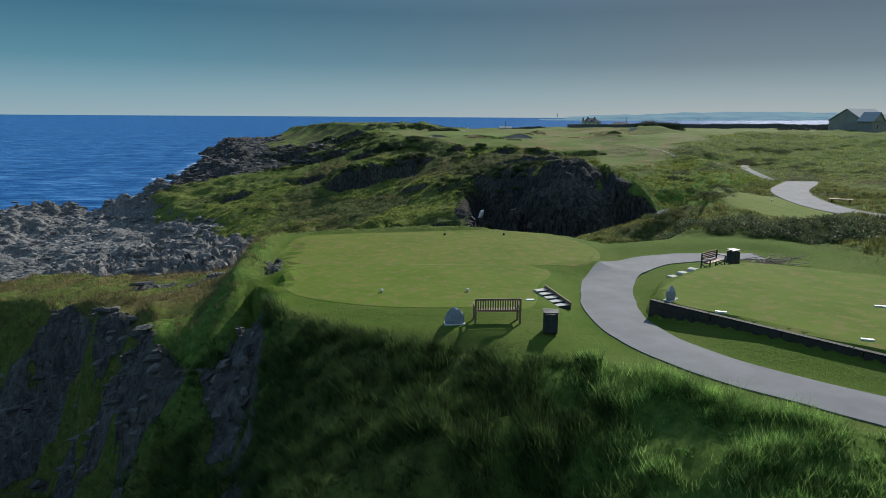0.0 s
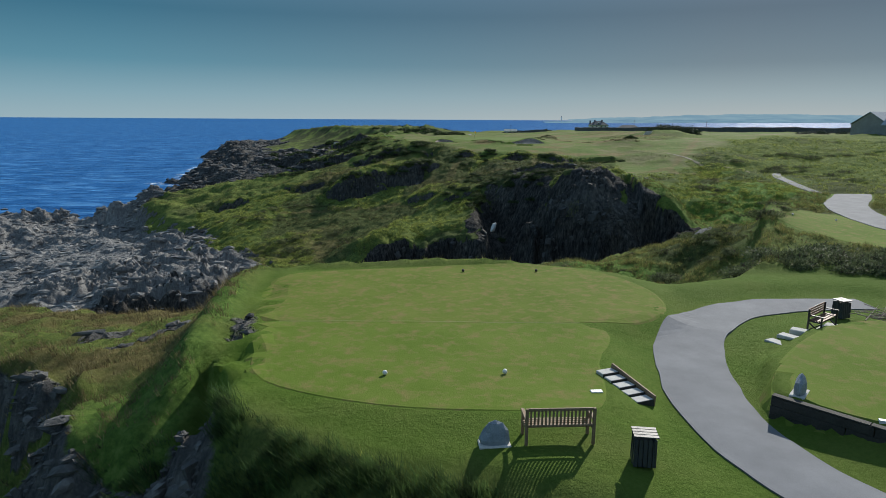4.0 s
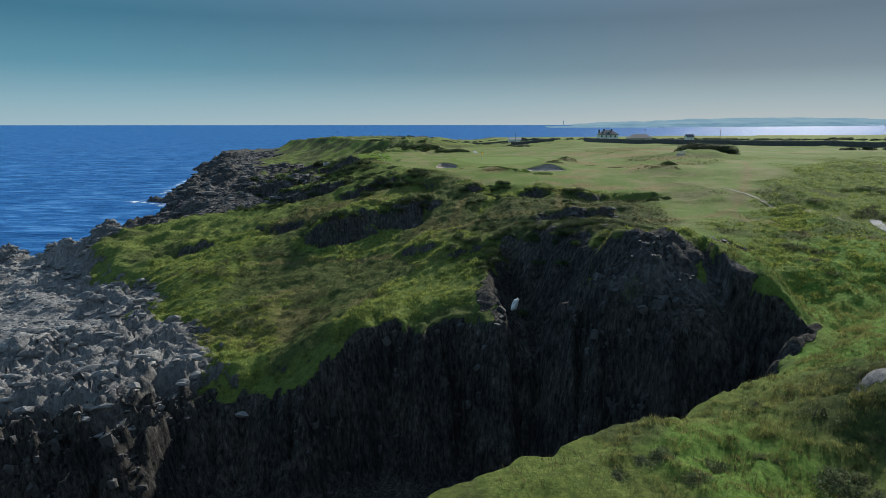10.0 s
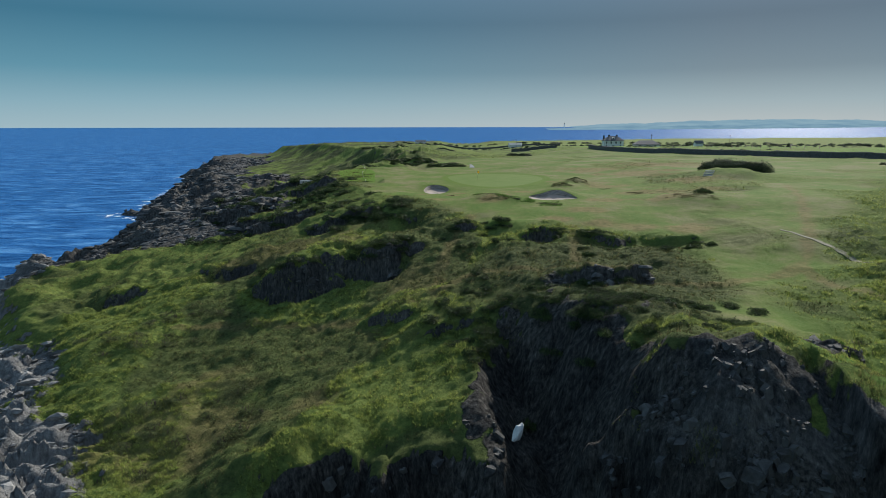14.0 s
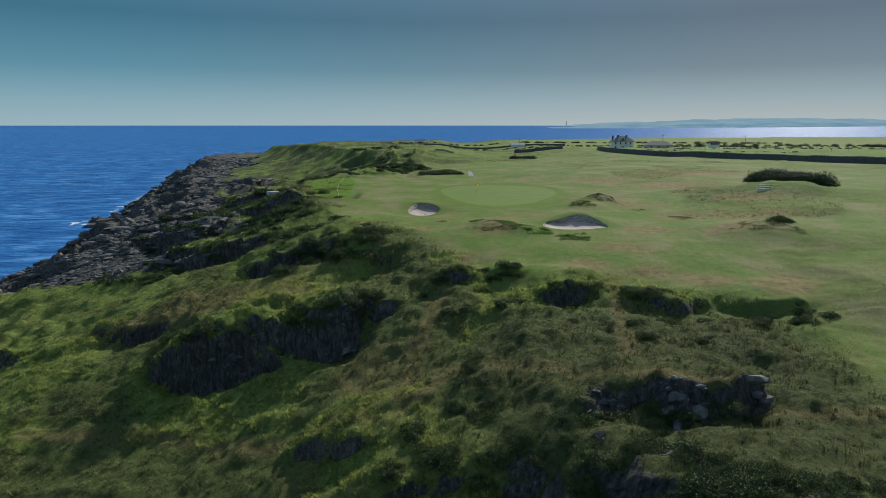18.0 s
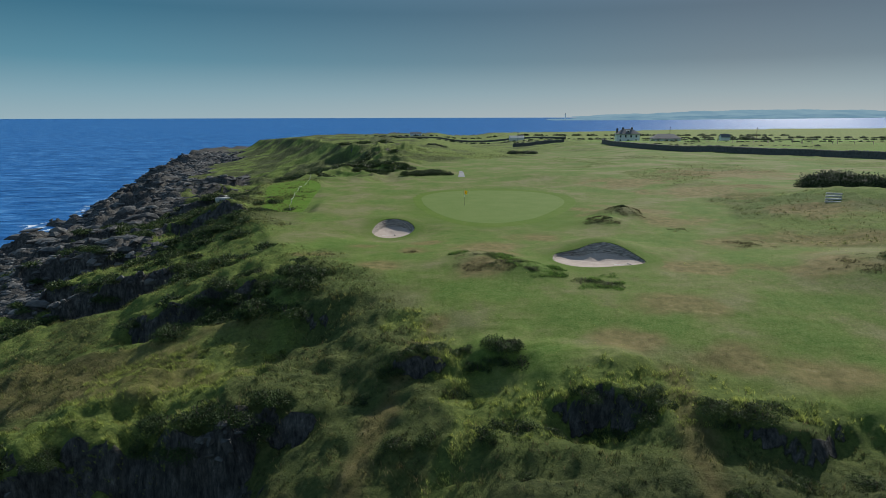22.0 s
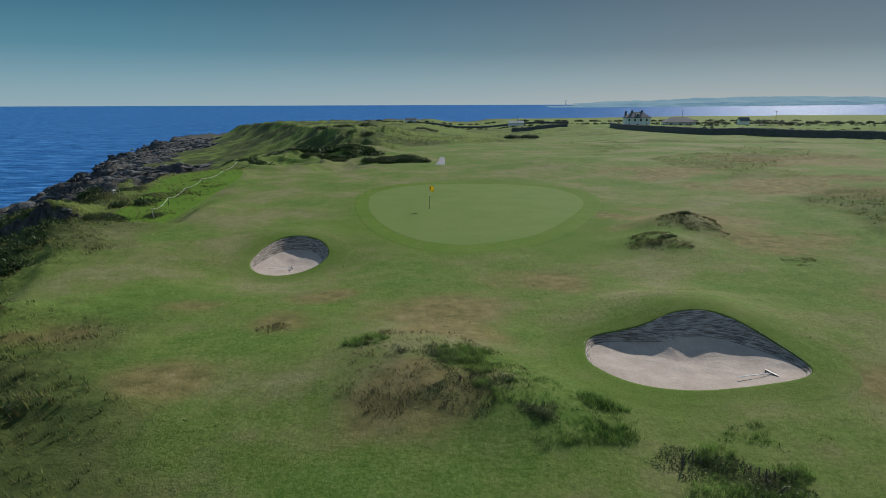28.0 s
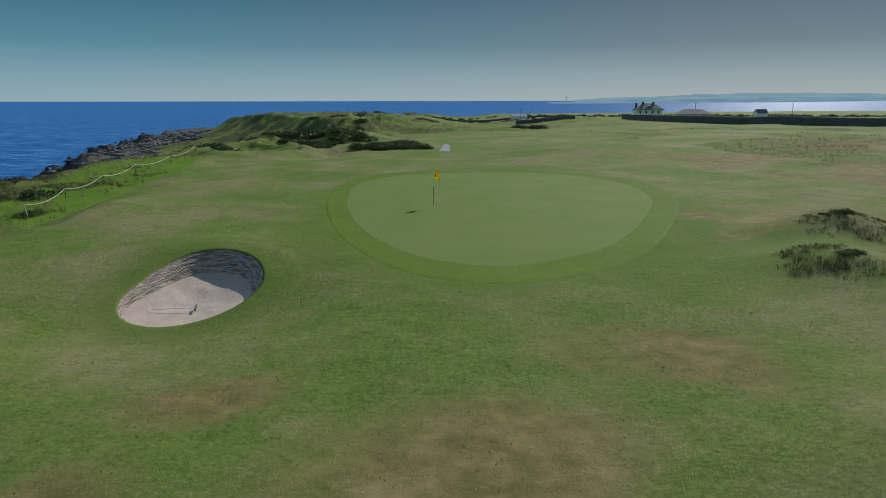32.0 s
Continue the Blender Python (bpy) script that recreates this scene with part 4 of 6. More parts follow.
for nm, outline, lf, mt, lab in (("tee_1", TEE_A, 0.02, TEE_TURF_WORN, "closely mown forward tee with a dry worn middle"), ("tee_2", TEE_B, 0.016, TEE_TURF, "closely mown back tee beside a wooden bench"),
                                 ("tee_3", TEE_C, 0.02, TEE_TURF, "raised mown tee behind a dark timber retaining wall"), ("tee_4", TEE_D, 0.02, TEE_TURF, "mown tee on a knoll beside a grey path")):
    tagged(new(nm, patch_mesh(nm, outline, lf, mt)), lab, "golf tee", kind="structure")
GREEN = [(3.2, 183), (3.0, 187.5), (4.2, 192), (7.5, 195.5), (13.8, 197), (20, 195.3), (23.8, 190), (24.0, 182), (21, 173.5), (17.2, 166.5), (13.6, 163.6), (11.2, 163.3), (8.6, 165), (6.0, 169.8), (4.0, 177)]
gc = np.mean(np.array(GREEN), 0)
COLLAR = [tuple(gc + (np.array(p) - gc) * 1.14) for p in GREEN]
tagged(new("green_collar", patch_mesh("green_collar", COLLAR, 0.014, COLLAR_TURF, 24)), "darker mown collar of turf round the putting green", "green collar", kind="structure")
tagged(new("putting_green", patch_mesh("putting_green", GREEN, 0.024, GREEN_TURF, 24, 5, 0.006, 0.016)), "pale closely cut putting green with a yellow flag", "putting green", kind="structure")
tagged(new("mown_terrace", patch_mesh("mown_terrace", [(-13, 173), (-17.5, 172.6), (-21, 186), (-25, 204), (-20, 213), (-16, 204), (-14.2, 188)], 0.02, TERRACE_TURF)), "bright mown grass terrace beside a rope fence", "turf", kind="structure")

tagged(new("path_1", strip_mesh("path_1", WAY_1, [2.0, 2.0, 2.05, 2.1, 2.15, 2.25, 2.3, 2.2, 2.0, 1.5], 0.04, ASPHALT)), "grey asphalt path curving between two tees", "path", kind="structure")
tagged(new("path_2", strip_mesh("path_2", WAY_2, [3.0, 3.0, 3.2, 3.2, 3.4, 3.6, 3.4, 3.2], 0.06, ASPHALT)), "pale grey asphalt path over the rough", "path", kind="structure")
tagged(new("path_3", strip_mesh("path_3", WAY_3, [1.3, 1.3, 1.3, 1.1], 0.08, ASPHALT)), "narrow pale concrete path in the rough", "path", kind="structure")
tagged(new("path_4", strip_mesh("path_4", [(9.9, 221), (10.1, 226), (10.2, 231), (10.1, 236)], [1.5, 1.2, 1.0, 0.7], 0.03, ASPHALT)), "short pale gravel path between gorse bushes", "path", kind="structure")


TRACK_DUST = simple("dusty_track", [(0.3, (0.15, 0.14, 0.085)), (0.7, (0.25, 0.23, 0.155))], 1.2, 0.95, 0.4, 0.02, fine=12)
tagged(new("path_5", strip_mesh("path_5", [(42.6, 115.5), (44.3, 109.5), (45.6, 104), (47.2, 99), (48.6, 94.5)], [0.3, 0.6, 0.75, 0.75, 0.5], 0.03, TRACK_DUST)), "narrow pale dusty track worn through the rough", "track", kind="structure")
# low backless bench beside the far path
lb = thing("low_bench", pose(37.4, 44.4, turf1(37.4, 44.4), 0, 0, -25), "low backless plank bench beside the grey path", "bench")
part("seat", boxed(-0.95, 0.95, -0.2, 0.2, 0.38, 0.44, 0.01), TIMBER, lb)
for x in (-0.7, 0.7):
    part("leg", boxed(x - 0.06, x + 0.06, -0.16, 0.16, -0.1, 0.38, 0.01), SLEEPER, lb)


# ---- bunkers ----
def bunker(outline, share, lean, label):
    o = rounded(outline, 6)
    c = o.mean(0)
    rim = turf_height(o[:, 0], o[:, 1])
    n = len(o)
    floor = float(rim.min()) - 0.12
    root = thing("bunker", pose(c[0], c[1], floor), label, "bunker", "bunkers by the green")
    d = (o - c) / np.linalg.norm(o - c, axis=1)[:, None]
    rel = o - c
    wall = np.maximum(share * (rim - floor), 0.07)
    layers = 15
    rows = [np.stack([rel[:, 0] + 0.05 * d[:, 0], rel[:, 1] + 0.05 * d[:, 1], rim - floor + 0.01], 1)]
    for k in range(layers + 1):
        z0 = (rim - floor) - wall * k / layers
        jit = 0.018 * fbm(o[:, 0] * 1.0 + 31 * k, o[:, 1] + 7 * k, 0.7, 2, 9)
        for inset in (0.0, 0.035):
            q = lean * wall * k / layers + inset + jit
            rows.append(np.stack([rel[:, 0] - d[:, 0] * q, rel[:, 1] - d[:, 1] * q, z0 - (0.0 if inset == 0 else 0.006)], 1))
    V = np.array(rows)
    V = np.concatenate([V, V[:, :1]], 1)
    part_mesh("revetment", mesh_from("revetment", V.reshape(-1, 3), grid_faces(n + 1, len(V)), REVET, False), root, "stacked-turf face in thin layers")
    base = V[-1][:-1]
    vs, fs = [(0, 0, -0.12)], []
    rings = 14
    for r in range(1, rings + 1):
        f = r / rings
        ring = base[:, :2] * f * 1.02
        bowl = -0.12 + (base[:, 2] + 0.13) * f ** 1.6 + 0.03 * fbm(ring[:, 0] + c[0], ring[:, 1] + c[1], 0.8, 3, 17) * (f < 0.97)
        vs += [(p[0], p[1], b2) for p, b2 in zip(ring, bowl)]
    for i in range(n):
        fs.append((0, 1 + i, 1 + (i + 1) % n))
    for r in range(rings - 1):
        a, b2 = 1 + r * n, 1 + (r + 1) * n
        for i in range(n):
            j = (i + 1) % n
            fs += [(a + i, b2 + i, b2 + j), (a + i, b2 + j, a + j)]
    part_mesh("sand", mesh_from("sand", vs, fs, SAND), root, "raked pinkish-grey sand")
    # turf lip that rolls over the edge
    offs = [(-0.05, -0.10), (-0.04, 0.0), (0.06, 0.015), (0.35, 0.012), (0.7, 0.008), (1.0, 0.014), (1.5, 0.004), (2.1, -0.08)]
    L = []
    for off, up in offs:
        p = o + d * off
        L.append(np.stack([p[:, 0] - c[0], p[:, 1] - c[1], turf_height(p[:, 0], p[:, 1]) - floor + up], 1))
    L = np.array(L)
    L[0][:, 2] = L[1][:, 2] - 0.09
    L = np.concatenate([L, L[:, :1]], 1)
    lip = mesh_from("turf_lip", L.reshape(-1, 3), grid_faces(n + 1, len(L)), GROUND)
    flat = L.reshape(-1, 3)[:, :2] + c
    for nm, val in zip(("rock", "short", "mown"), base_height(flat[:, 0], flat[:, 1])[1:]):
        float_attr(lip, nm, val)
    float_attr(lip, "lush", lush_at(flat[:, 0], flat[:, 1]))
    part_mesh("turf_lip", lip, root, "bright mown turf lip")
    return root, floor


B_L, floor_l = bunker(BUNKER_L, 0.66, 0.95, "oval pot bunker with pinkish sand and a stacked-turf face")
B_R, floor_r = bunker(BUNKER_R, 0.66, 1.35, "kidney-shaped bunker with pinkish sand and a stacked-turf face")


def rake(x, y, z, turn, label):
    r = thing("bunker_rake", pose(x, y, z, 0, 0, turn), label, "rake", "bunker rakes")
    part("handle", tube(0.018, 0.018, 1.45, 8, pose(0, 0, 0.06, 0, 88, 0)), WHITE, r, "pale metal handle")
    head = part("head", boxed(-0.03, 0.03, -0.30, 0.30, 0.04, 0.09), PLASTIC, r, "black rake head")
    for k in range(9):
        part("tine", boxed(-0.012, 0.012, -0.28 + 0.065 * k, -0.26 + 0.065 * k, -0.02, 0.05, 0.0), PLASTIC, head)
    return r


rake(0.75, 160.9, floor_l - 0.02, 195, "golf rake lying on the sand, black head")
rake(22.2, 142.2, floor_r - 0.02, 197, "golf rake lying on the sand, pale handle")

# ---- flag ----
fx, fy = 9.25, 178.3
fz = turf1(fx, fy) + 0.03
flag = thing("golf_flag", pose(fx, fy, fz), "yellow golf flag on a slim pin in the putting green", "flag")
part("pin_lower", tube(0.016, 0.016, 1.15), IRON, flag, "dark lower half of the pin")
part("pin_upper", tube(0.014, 0.012, 0.98, 10, pose(0, 0, 1.15)), WHITE, flag, "white upper half of the pin")
part("hole_cup", tube(0.06, 0.06, 0.012, 14), IRON, flag, "dark rim of the hole")
bm = bmesh.new()
grid = [[bm.verts.new((0.014 + 0.38 * i / 8, 0.05 * math.sin(i * 1.0 + 0.3 * j), 1.62 + 0.50 * j / 5 - 0.10 * (i / 8) ** 1.5)) for i in range(9)] for j in range(6)]
for j in range(5):
    for i in range(8):
        bm.faces.new((grid[j][i], grid[j][i + 1], grid[j + 1][i + 1], grid[j + 1][i]))
bmesh.ops.solidify(bm, geom=bm.faces[:], thickness=0.008)
cloth = part("cloth", bm, YELLOW, flag, "yellow flag cloth with a dark mark", True)
part("mark", boxed(0.10, 0.16, -0.075, 0.075, 1.78, 2.0, 0.0), IRON, cloth, "dark unreadable mark")


# ---- rope fence ----
POSTS = [(-14.6, 175.4), (-15.9, 181.5), (-17.0, 188.5), (-18.0, 196), (-18.2, 204), (-20.2, 216)]
rope_pts = []
fence = thing("rope_fence", pose(POSTS[0][0], POSTS[0][1], turf1(*POSTS[0])), "low rope fence on thin metal posts along the mown terrace", "fence")
for k, (px, py) in enumerate(POSTS):
    pz = turf1(px, py)
    o3 = Vector((px, py, pz)) - Vector((POSTS[0][0], POSTS[0][1], turf1(*POSTS[0])))
    part("post", tube(0.035 if k == 0 else 0.022, 0.02, 0.95, 8, Matrix.Translation(o3 - Vector((0, 0, 0.1))) @ pose(0, 0, 0, 0, -8 if k == 0 else 0, 0)), CONCRETE if k == 0 else IRON, fence)
    rope_pts.append(o3 + Vector((0, 0, 0.82)))
cu = bpy.data.curves.new("rope", "CURVE")
cu.dimensions, cu.bevel_depth, cu.bevel_resolution = "3D", 0.011, 2
for a, b2 in zip(rope_pts, rope_pts[1:]):
    sp = cu.splines.new("POLY")
    sp.points.add(12)
    for i in range(13):
        t = i / 12
        q = a.lerp(b2, t)
        sp.points[i].co = (q.x, q.y, q.z - 0.30 * (1 - (2 * t - 1) ** 2), 1)
cu.materials.append(WHITE)
rope = new("rope", cu)
rope.parent = fence


# ---- benches, bins, stones, steps ----
def slat_bench(m):
    """A teak-type park bench, seat towards +y, back at y = 0."""
    b = thing("park_bench", m, "weathered oak slatted bench on the grass behind the tee", "bench")
    W = 1.66
    for x in (-W / 2 + 0.035, W / 2 - 0.035):
        part("back_leg", boxed(x - 0.035, x + 0.035, -0.035, 0.035, 0, 0.92), TIMBER, b)
        part("front_leg", boxed(x - 0.035, x + 0.035, 0.47, 0.54, 0, 0.62), TIMBER, b)
        part("armrest", boxed(x - 0.045, x + 0.045, 0.0, 0.60, 0.62, 0.66), TIMBER, b, "sunlit flat armrest")
        part("side_rail", boxed(x - 0.02, x + 0.02, 0.03, 0.48, 0.36, 0.42), TIMBER, b)
    back = part("backrest", boxed(-W / 2 + 0.07, W / 2 - 0.07, -0.025, 0.025, 0.86, 0.93), TIMBER, b, "backrest of upright slats")
    part("lower_rail", boxed(-W / 2 + 0.07, W / 2 - 0.07, -0.025, 0.025, 0.47, 0.52), TIMBER, back)
    for k in range(17):
        x = -W / 2 + 0.13 + k * (W - 0.26) / 16
        part("back_slat", boxed(x - 0.022, x + 0.022, -0.012, 0.012, 0.52, 0.86, 0.003), TIMBER, back)
    for k in range(5):
        part("seat_slat", boxed(-W / 2 + 0.02, W / 2 - 0.02, 0.05 + 0.098 * k, 0.12 + 0.098 * k, 0.42, 0.445, 0.004), TIMBER, b)
    return b


slat_bench(pose(2.98, 8.85, turf1(2.98, 9.1) - 0.03, 0, 0, 3))


def iron_bench(m):
    b = thing("garden_bench", m, "dark red slatted bench with black cast-iron ends on a slab", "bench")
    W = 1.5
    for x in (-W / 2, W / 2):
        e = part("iron_end", boxed(x - 0.025, x + 0.025, -0.03, 0.03, 0, 0.85, 0.005), IRON, b, "black cast-iron end frame")
        part("front_leg", boxed(x - 0.025, x + 0.025, 0.42, 0.47, 0, 0.62, 0.005), IRON, e)
        part("arm", boxed(x - 0.03, x + 0.03, -0.02, 0.50, 0.60, 0.64, 0.01), IRON, e)
        part("stretcher", boxed(x - 0.02, x + 0.02, 0.0, 0.45, 0.38, 0.42, 0.005), IRON, e)
        part("brace", boxed(x - 0.015, x + 0.015, -0.3, 0.3, -0.02, 0.02, 0.0, pose(0, 0.22, 0.2, 35, 0, 0)), IRON, e)
        part("brace", boxed(x - 0.015, x + 0.015, -0.3, 0.3, -0.02, 0.02, 0.0, pose(0, 0.22, 0.2, -35, 0, 0)), IRON, e)
    for k in range(4):
        part("back_slat", boxed(-W / 2, W / 2, -0.045, -0.015, 0.50 + 0.095 * k, 0.57 + 0.095 * k, 0.004), REDWOOD, b)
    for k in range(4):
        part("seat_slat", boxed(-W / 2, W / 2, 0.03 + 0.11 * k, 0.11 + 0.11 * k, 0.42, 0.45, 0.004), REDWOOD, b, "pale sunlit seat slat")
    return b


bz = turf1(14.3, 17.9) + 0.06
slab = thing("bench_slab", pose(14.75, 17.75, bz - 0.05, 0, 0, 40), "pale concrete slab under the iron bench", "slab")
part("slab", boxed(-0.95, 0.95, -0.45, 0.45, -0.1, 0.05, 0.01), CONCRETE, slab)
iron_bench(pose(14.35, 18.1, bz, 0, 0, 220))


def litter_bin(m, label):
    b = thing("litter_bin", m, label, "bin", "litter bins by the tees")
    part("liner", boxed(-0.19, 0.19, -0.19, 0.19, 0.08, 0.66, 0.02), IRON, b)
    for s in (-1, 1):
        for k in range(5):
            x = -0.2 + 0.1 * k
            part("slat", boxed(x - 0.043, x + 0.043, s * 0.235 - 0.014, s * 0.235 + 0.014, 0.06, 0.70, 0.004, pose(0, 0, 0, 4 * s, 0, 0)), PLASTIC, b)
            part("slat", boxed(s * 0.235 - 0.014, s * 0.235 + 0.014, x - 0.043, x + 0.043, 0.06, 0.70, 0.004, pose(0, 0, 0, 0, -4 * s, 0)), PLASTIC, b)
    for k in range(4):
        part("lid_slat", boxed(-0.27, 0.27, -0.26 + 0.13 * k, -0.15 + 0.13 * k, 0.78, 0.81, 0.004), PLASTIC, b, "weathered grey lid slat")
    for x in (-0.22, 0.22):
        part("post", boxed(x - 0.025, x + 0.025, -0.025, 0.025, 0, 0.78, 0.004), PLASTIC, b)
    return b


litter_bin(pose(4.72, 8.15, turf1(4.72, 8.15) - 0.02, 0, 0, -8), "black slatted litter bin standing on worn earth by a bench")
litter_bin(pose(16.3, 19.7, turf1(16.3, 19.7), 0, 0, 20), "black slatted litter bin beside a pile of dead branches")


def marker_stone(x, y, s, label, turn, z=None):
    m = thing("tee_stone", pose(x, y, (turf1(x, y) if z is None else z) - 0.03, 0, 0, turn), label, "stone", "granite tee markers")
    bm = boulder(0.34 * s, 0.16 * s, 0.46 * s, x, 2, 0.22)
    for v in bm.verts:
        v.co.z = max(v.co.z + 0.12 * s, -0.02)
    part("boulder", bm, GRANITE, m, "rough blue-grey granite boulder")
    part("plinth", boxed(-0.36 * s, 0.36 * s, -0.2 * s, 0.2 * s, -0.12, 0.02, 0.02), CONCRETE, m, "pale concrete footing")


marker_stone(1.45, 8.9, 1.05, "blue-grey granite boulder on a concrete footing by the bench", 4, turf1(2.98, 9.1))
marker_stone(10.05, 11.45, 1.0, "upright blue-grey granite boulder above the timber wall", 50, 0.16)

# timber steps between path and back tee
steps = thing("garden_steps", pose(5.55, 12.0, turf1(5.55, 12.0)), "five concrete-faced steps with timber strings up to the tee", "steps")
base_z = turf1(5.55, 12.0)
run = math.degrees(math.atan2(-2.2, 0.9))
tops = []
for k in range(5):
    px, py = 5.2 + 0.15 * k, 13.2 - 0.37 * k
    side_z = max(turf1(px + dx, py + dy) for dx, dy in ((0, 0), (0.26, 0.1), (-0.26, -0.1)))
    tops.append(min(side_z + 0.10, tops[-1] - 0.05 if tops else 9.0))
    mm = Matrix.Translation((px - 5.55, py - 12.0, tops[-1] - base_z)) @ pose(0, 0, 0, 0, 0, run)
    part("step", boxed(-0.17, 0.18, -0.28, 0.28, -0.55, 0.0, 0.015, mm), CONCRETE, steps, "pale concrete step")
    # dark strip across each riser, put there in place of its shade
    part("riser_shade", boxed(0.183, 0.21, -0.28, 0.28, -0.20, 0.005, 0.006, mm), SLEEPER, steps, "dark strip standing in for shade on the riser")
tilt = math.degrees(math.atan2(tops[0] - tops[-1], 1.6))
part("string", boxed(-1.0, 1.0, 0.29, 0.34, -0.45, 0.12, 0.006, Matrix.Translation((-0.05, 0.46, (tops[0] + tops[-1]) / 2 - base_z)) @ pose(0, 0, 0, 0, 0, run) @ pose(0, 0, 0, 0, tilt, 0)), TIMBER, steps, "dark timber side board")

side = thing("stone_steps", pose(12.9, 16.9, turf1(12.9, 16.9)), "three rough pale stone steps up to the bench", "steps")
for k in range(3):
    part("step", boxed(-0.22, 0.22, -0.4, 0.4, -0.16, 0.04, 0.03, Matrix.Translation((-0.7 + 0.6 * k, -0.25 + 0.3 * k, -0.12 + 0.12 * k)) @ pose(0, 0, 0, 0, 0, 25 + 12 * k)), CONCRETE, side)

# tee markers
for x, y, mt, lab in ((-1.5, 13.0, WHITE, "white ball-shaped tee marker"), (2.1, 13.1, WHITE, "white ball-shaped tee marker"), (1.25, 26.2, IRON, "dark ball-shaped tee marker"), (4.95, 26.3, IRON, "dark ball-shaped tee marker"),
                      (27.2, 43.5, WHITE, "white ball-shaped tee marker"), (30.8, 43.8, WHITE, "white ball-shaped tee marker")):
    t = thing("tee_marker", pose(x, y, turf1(x, y) + 0.03 + (0.0)), lab + " on the mown tee", "tee marker", "tee markers")
    bm = bmesh.new()
    bmesh.ops.create_uvsphere(bm, u_segments=12, v_segments=8, radius=0.075)
    bmesh.ops.translate(bm, verts=bm.verts, vec=(0, 0, 0.065))
    part("ball", bm, mt, t, "", True)
    part("spike", tube(0.012, 0.006, 0.08, 6, pose(0, 0, -0.05)), IRON, t)
pl = thing("yardage_plate", pose(4.55, 11.8, turf1(4.55, 11.8), 0, 0, 5), "small pale stone plate set in the turf", "plate")
part("plate", boxed(-0.17, 0.17, -0.09, 0.09, -0.05, 0.05, 0.01), WHITE, pl)
tagged(new("tee_line", strip_mesh("tee_line", [(-5.9, 18.15), (-2, 18.2), (2, 18.1), (5.45, 18.1)], [0.09, 0.09], 0.012, LINE_TURF, 2, False)), "thin dry line where two mown tees meet", "turf line", kind="structure")

for x, y in [(11.28, 9.71), (14.75, 6.78), (17.73, 10.51)]:
    t = thing("marker_plate", pose(x, y, 0.13, 0, 0, -20), "small white slab marker set on the raised tee", "tee marker", "plate markers")
    part("plate", boxed(-0.2, 0.2, -0.07, 0.07, -0.03, 0.06, 0.01), WHITE, t)

# retaining wall of sleepers along the raised tee
wall = thing("sleeper_wall", pose(9.2, 11.25, -0.22), "low tarred sleeper retaining wall in shade below the raised tee", "retaining wall")
ang = math.degrees(math.atan2(5.0 - 11.2, 15.2 - 9.15))
for course in range(3):
    for k in range(6):
        off = (k * 2.4 - 0.6 * (course % 2))
        if off < -0.1:
            off = 0.0
        part("sleeper", boxed(off, off + 2.38 - (0.6 if course % 2 and k == 0 else 0), -0.11, 0.11, -0.35 + 0.24 * course, -0.115 + 0.24 * course, 0.012, pose(0, 0, 0, 0, 1.0, ang)), SLEEPER, wall)
for k in range(6):
    part("cap", boxed(k * 2.3, k * 2.3 + 2.28, -0.12, 0.10, 0.375, 0.415, 0.01, pose(0, 0, 0, 0, 1.0, ang)), SLEEPER, wall, "dark weathered cap board")
edge = thing("tee_edging", pose(17.2, 18.1, turf1(17.2, 18.1) + 0.1), "white-topped kerb edging along the raised tee", "kerb")
for k in range(10):
    part("kerb", boxed(k * 0.92, k * 0.92 + 0.9, -0.05, 0.05, -0.12, 0.06, 0.012, pose(0, 0, 0, 0, 0, -29)), CONCRETE, edge)

# pile of dead branches behind the raised tee
pile = thing("branch_pile", pose(18.3, 19.4, turf1(18.3, 19.4)), "pile of dead grey-brown branches beside a litter bin", "branches")
rnd = random.Random(4)
for k in range(46):
    L = rnd.uniform(0.7, 1.9)
    m2 = Matrix.Translation((rnd.gauss(0, 0.7), rnd.gauss(0, 0.35), rnd.uniform(0.02, 0.45))) @ pose(0, 0, 0, 0, rnd.uniform(70, 105), rnd.uniform(-50, 50)) @ Matrix.Translation((0, 0, -L / 2))
    part("branch", tube(rnd.uniform(0.012, 0.03), 0.006, L, 5, m2), TWIG, pile)

# sleeper steps up the bank at the far tee
st = thing("sleeper_steps", pose(55.5, 169.2, turf1(55.5, 169.2)), "four pale timber steps up a grassy bank", "steps")
for k in range(4):
    part("step", boxed(-0.9, 0.9, -0.16, 0.16, -0.1, 0.10, 0.015, Matrix.Translation((0.35 * k, 0.55 * k, 0.28 * k)) @ pose(0, 0, 0, 0, 0, -20)), CONCRETE, st)
sl = thing("concrete_slab", pose(-33.4, 206.2, turf1(-33.4, 206.2)), "old pale concrete slab on the coastal slope", "slab")
part("slab", boxed(-1.9, 1.9, -2.2, 2.2, -0.6, 0.25, 0.03), CONCRETE, sl)
qz = thing("quartz_boulder", pose(7.2, 80.5, -6.9, 10, 25, 30), "pale quartz slab wedged in the dark gully", "boulder")
part("stone", boulder(0.28, 0.35, 0.75, 3, 2, 0.3), PALE_ROCK, qz)


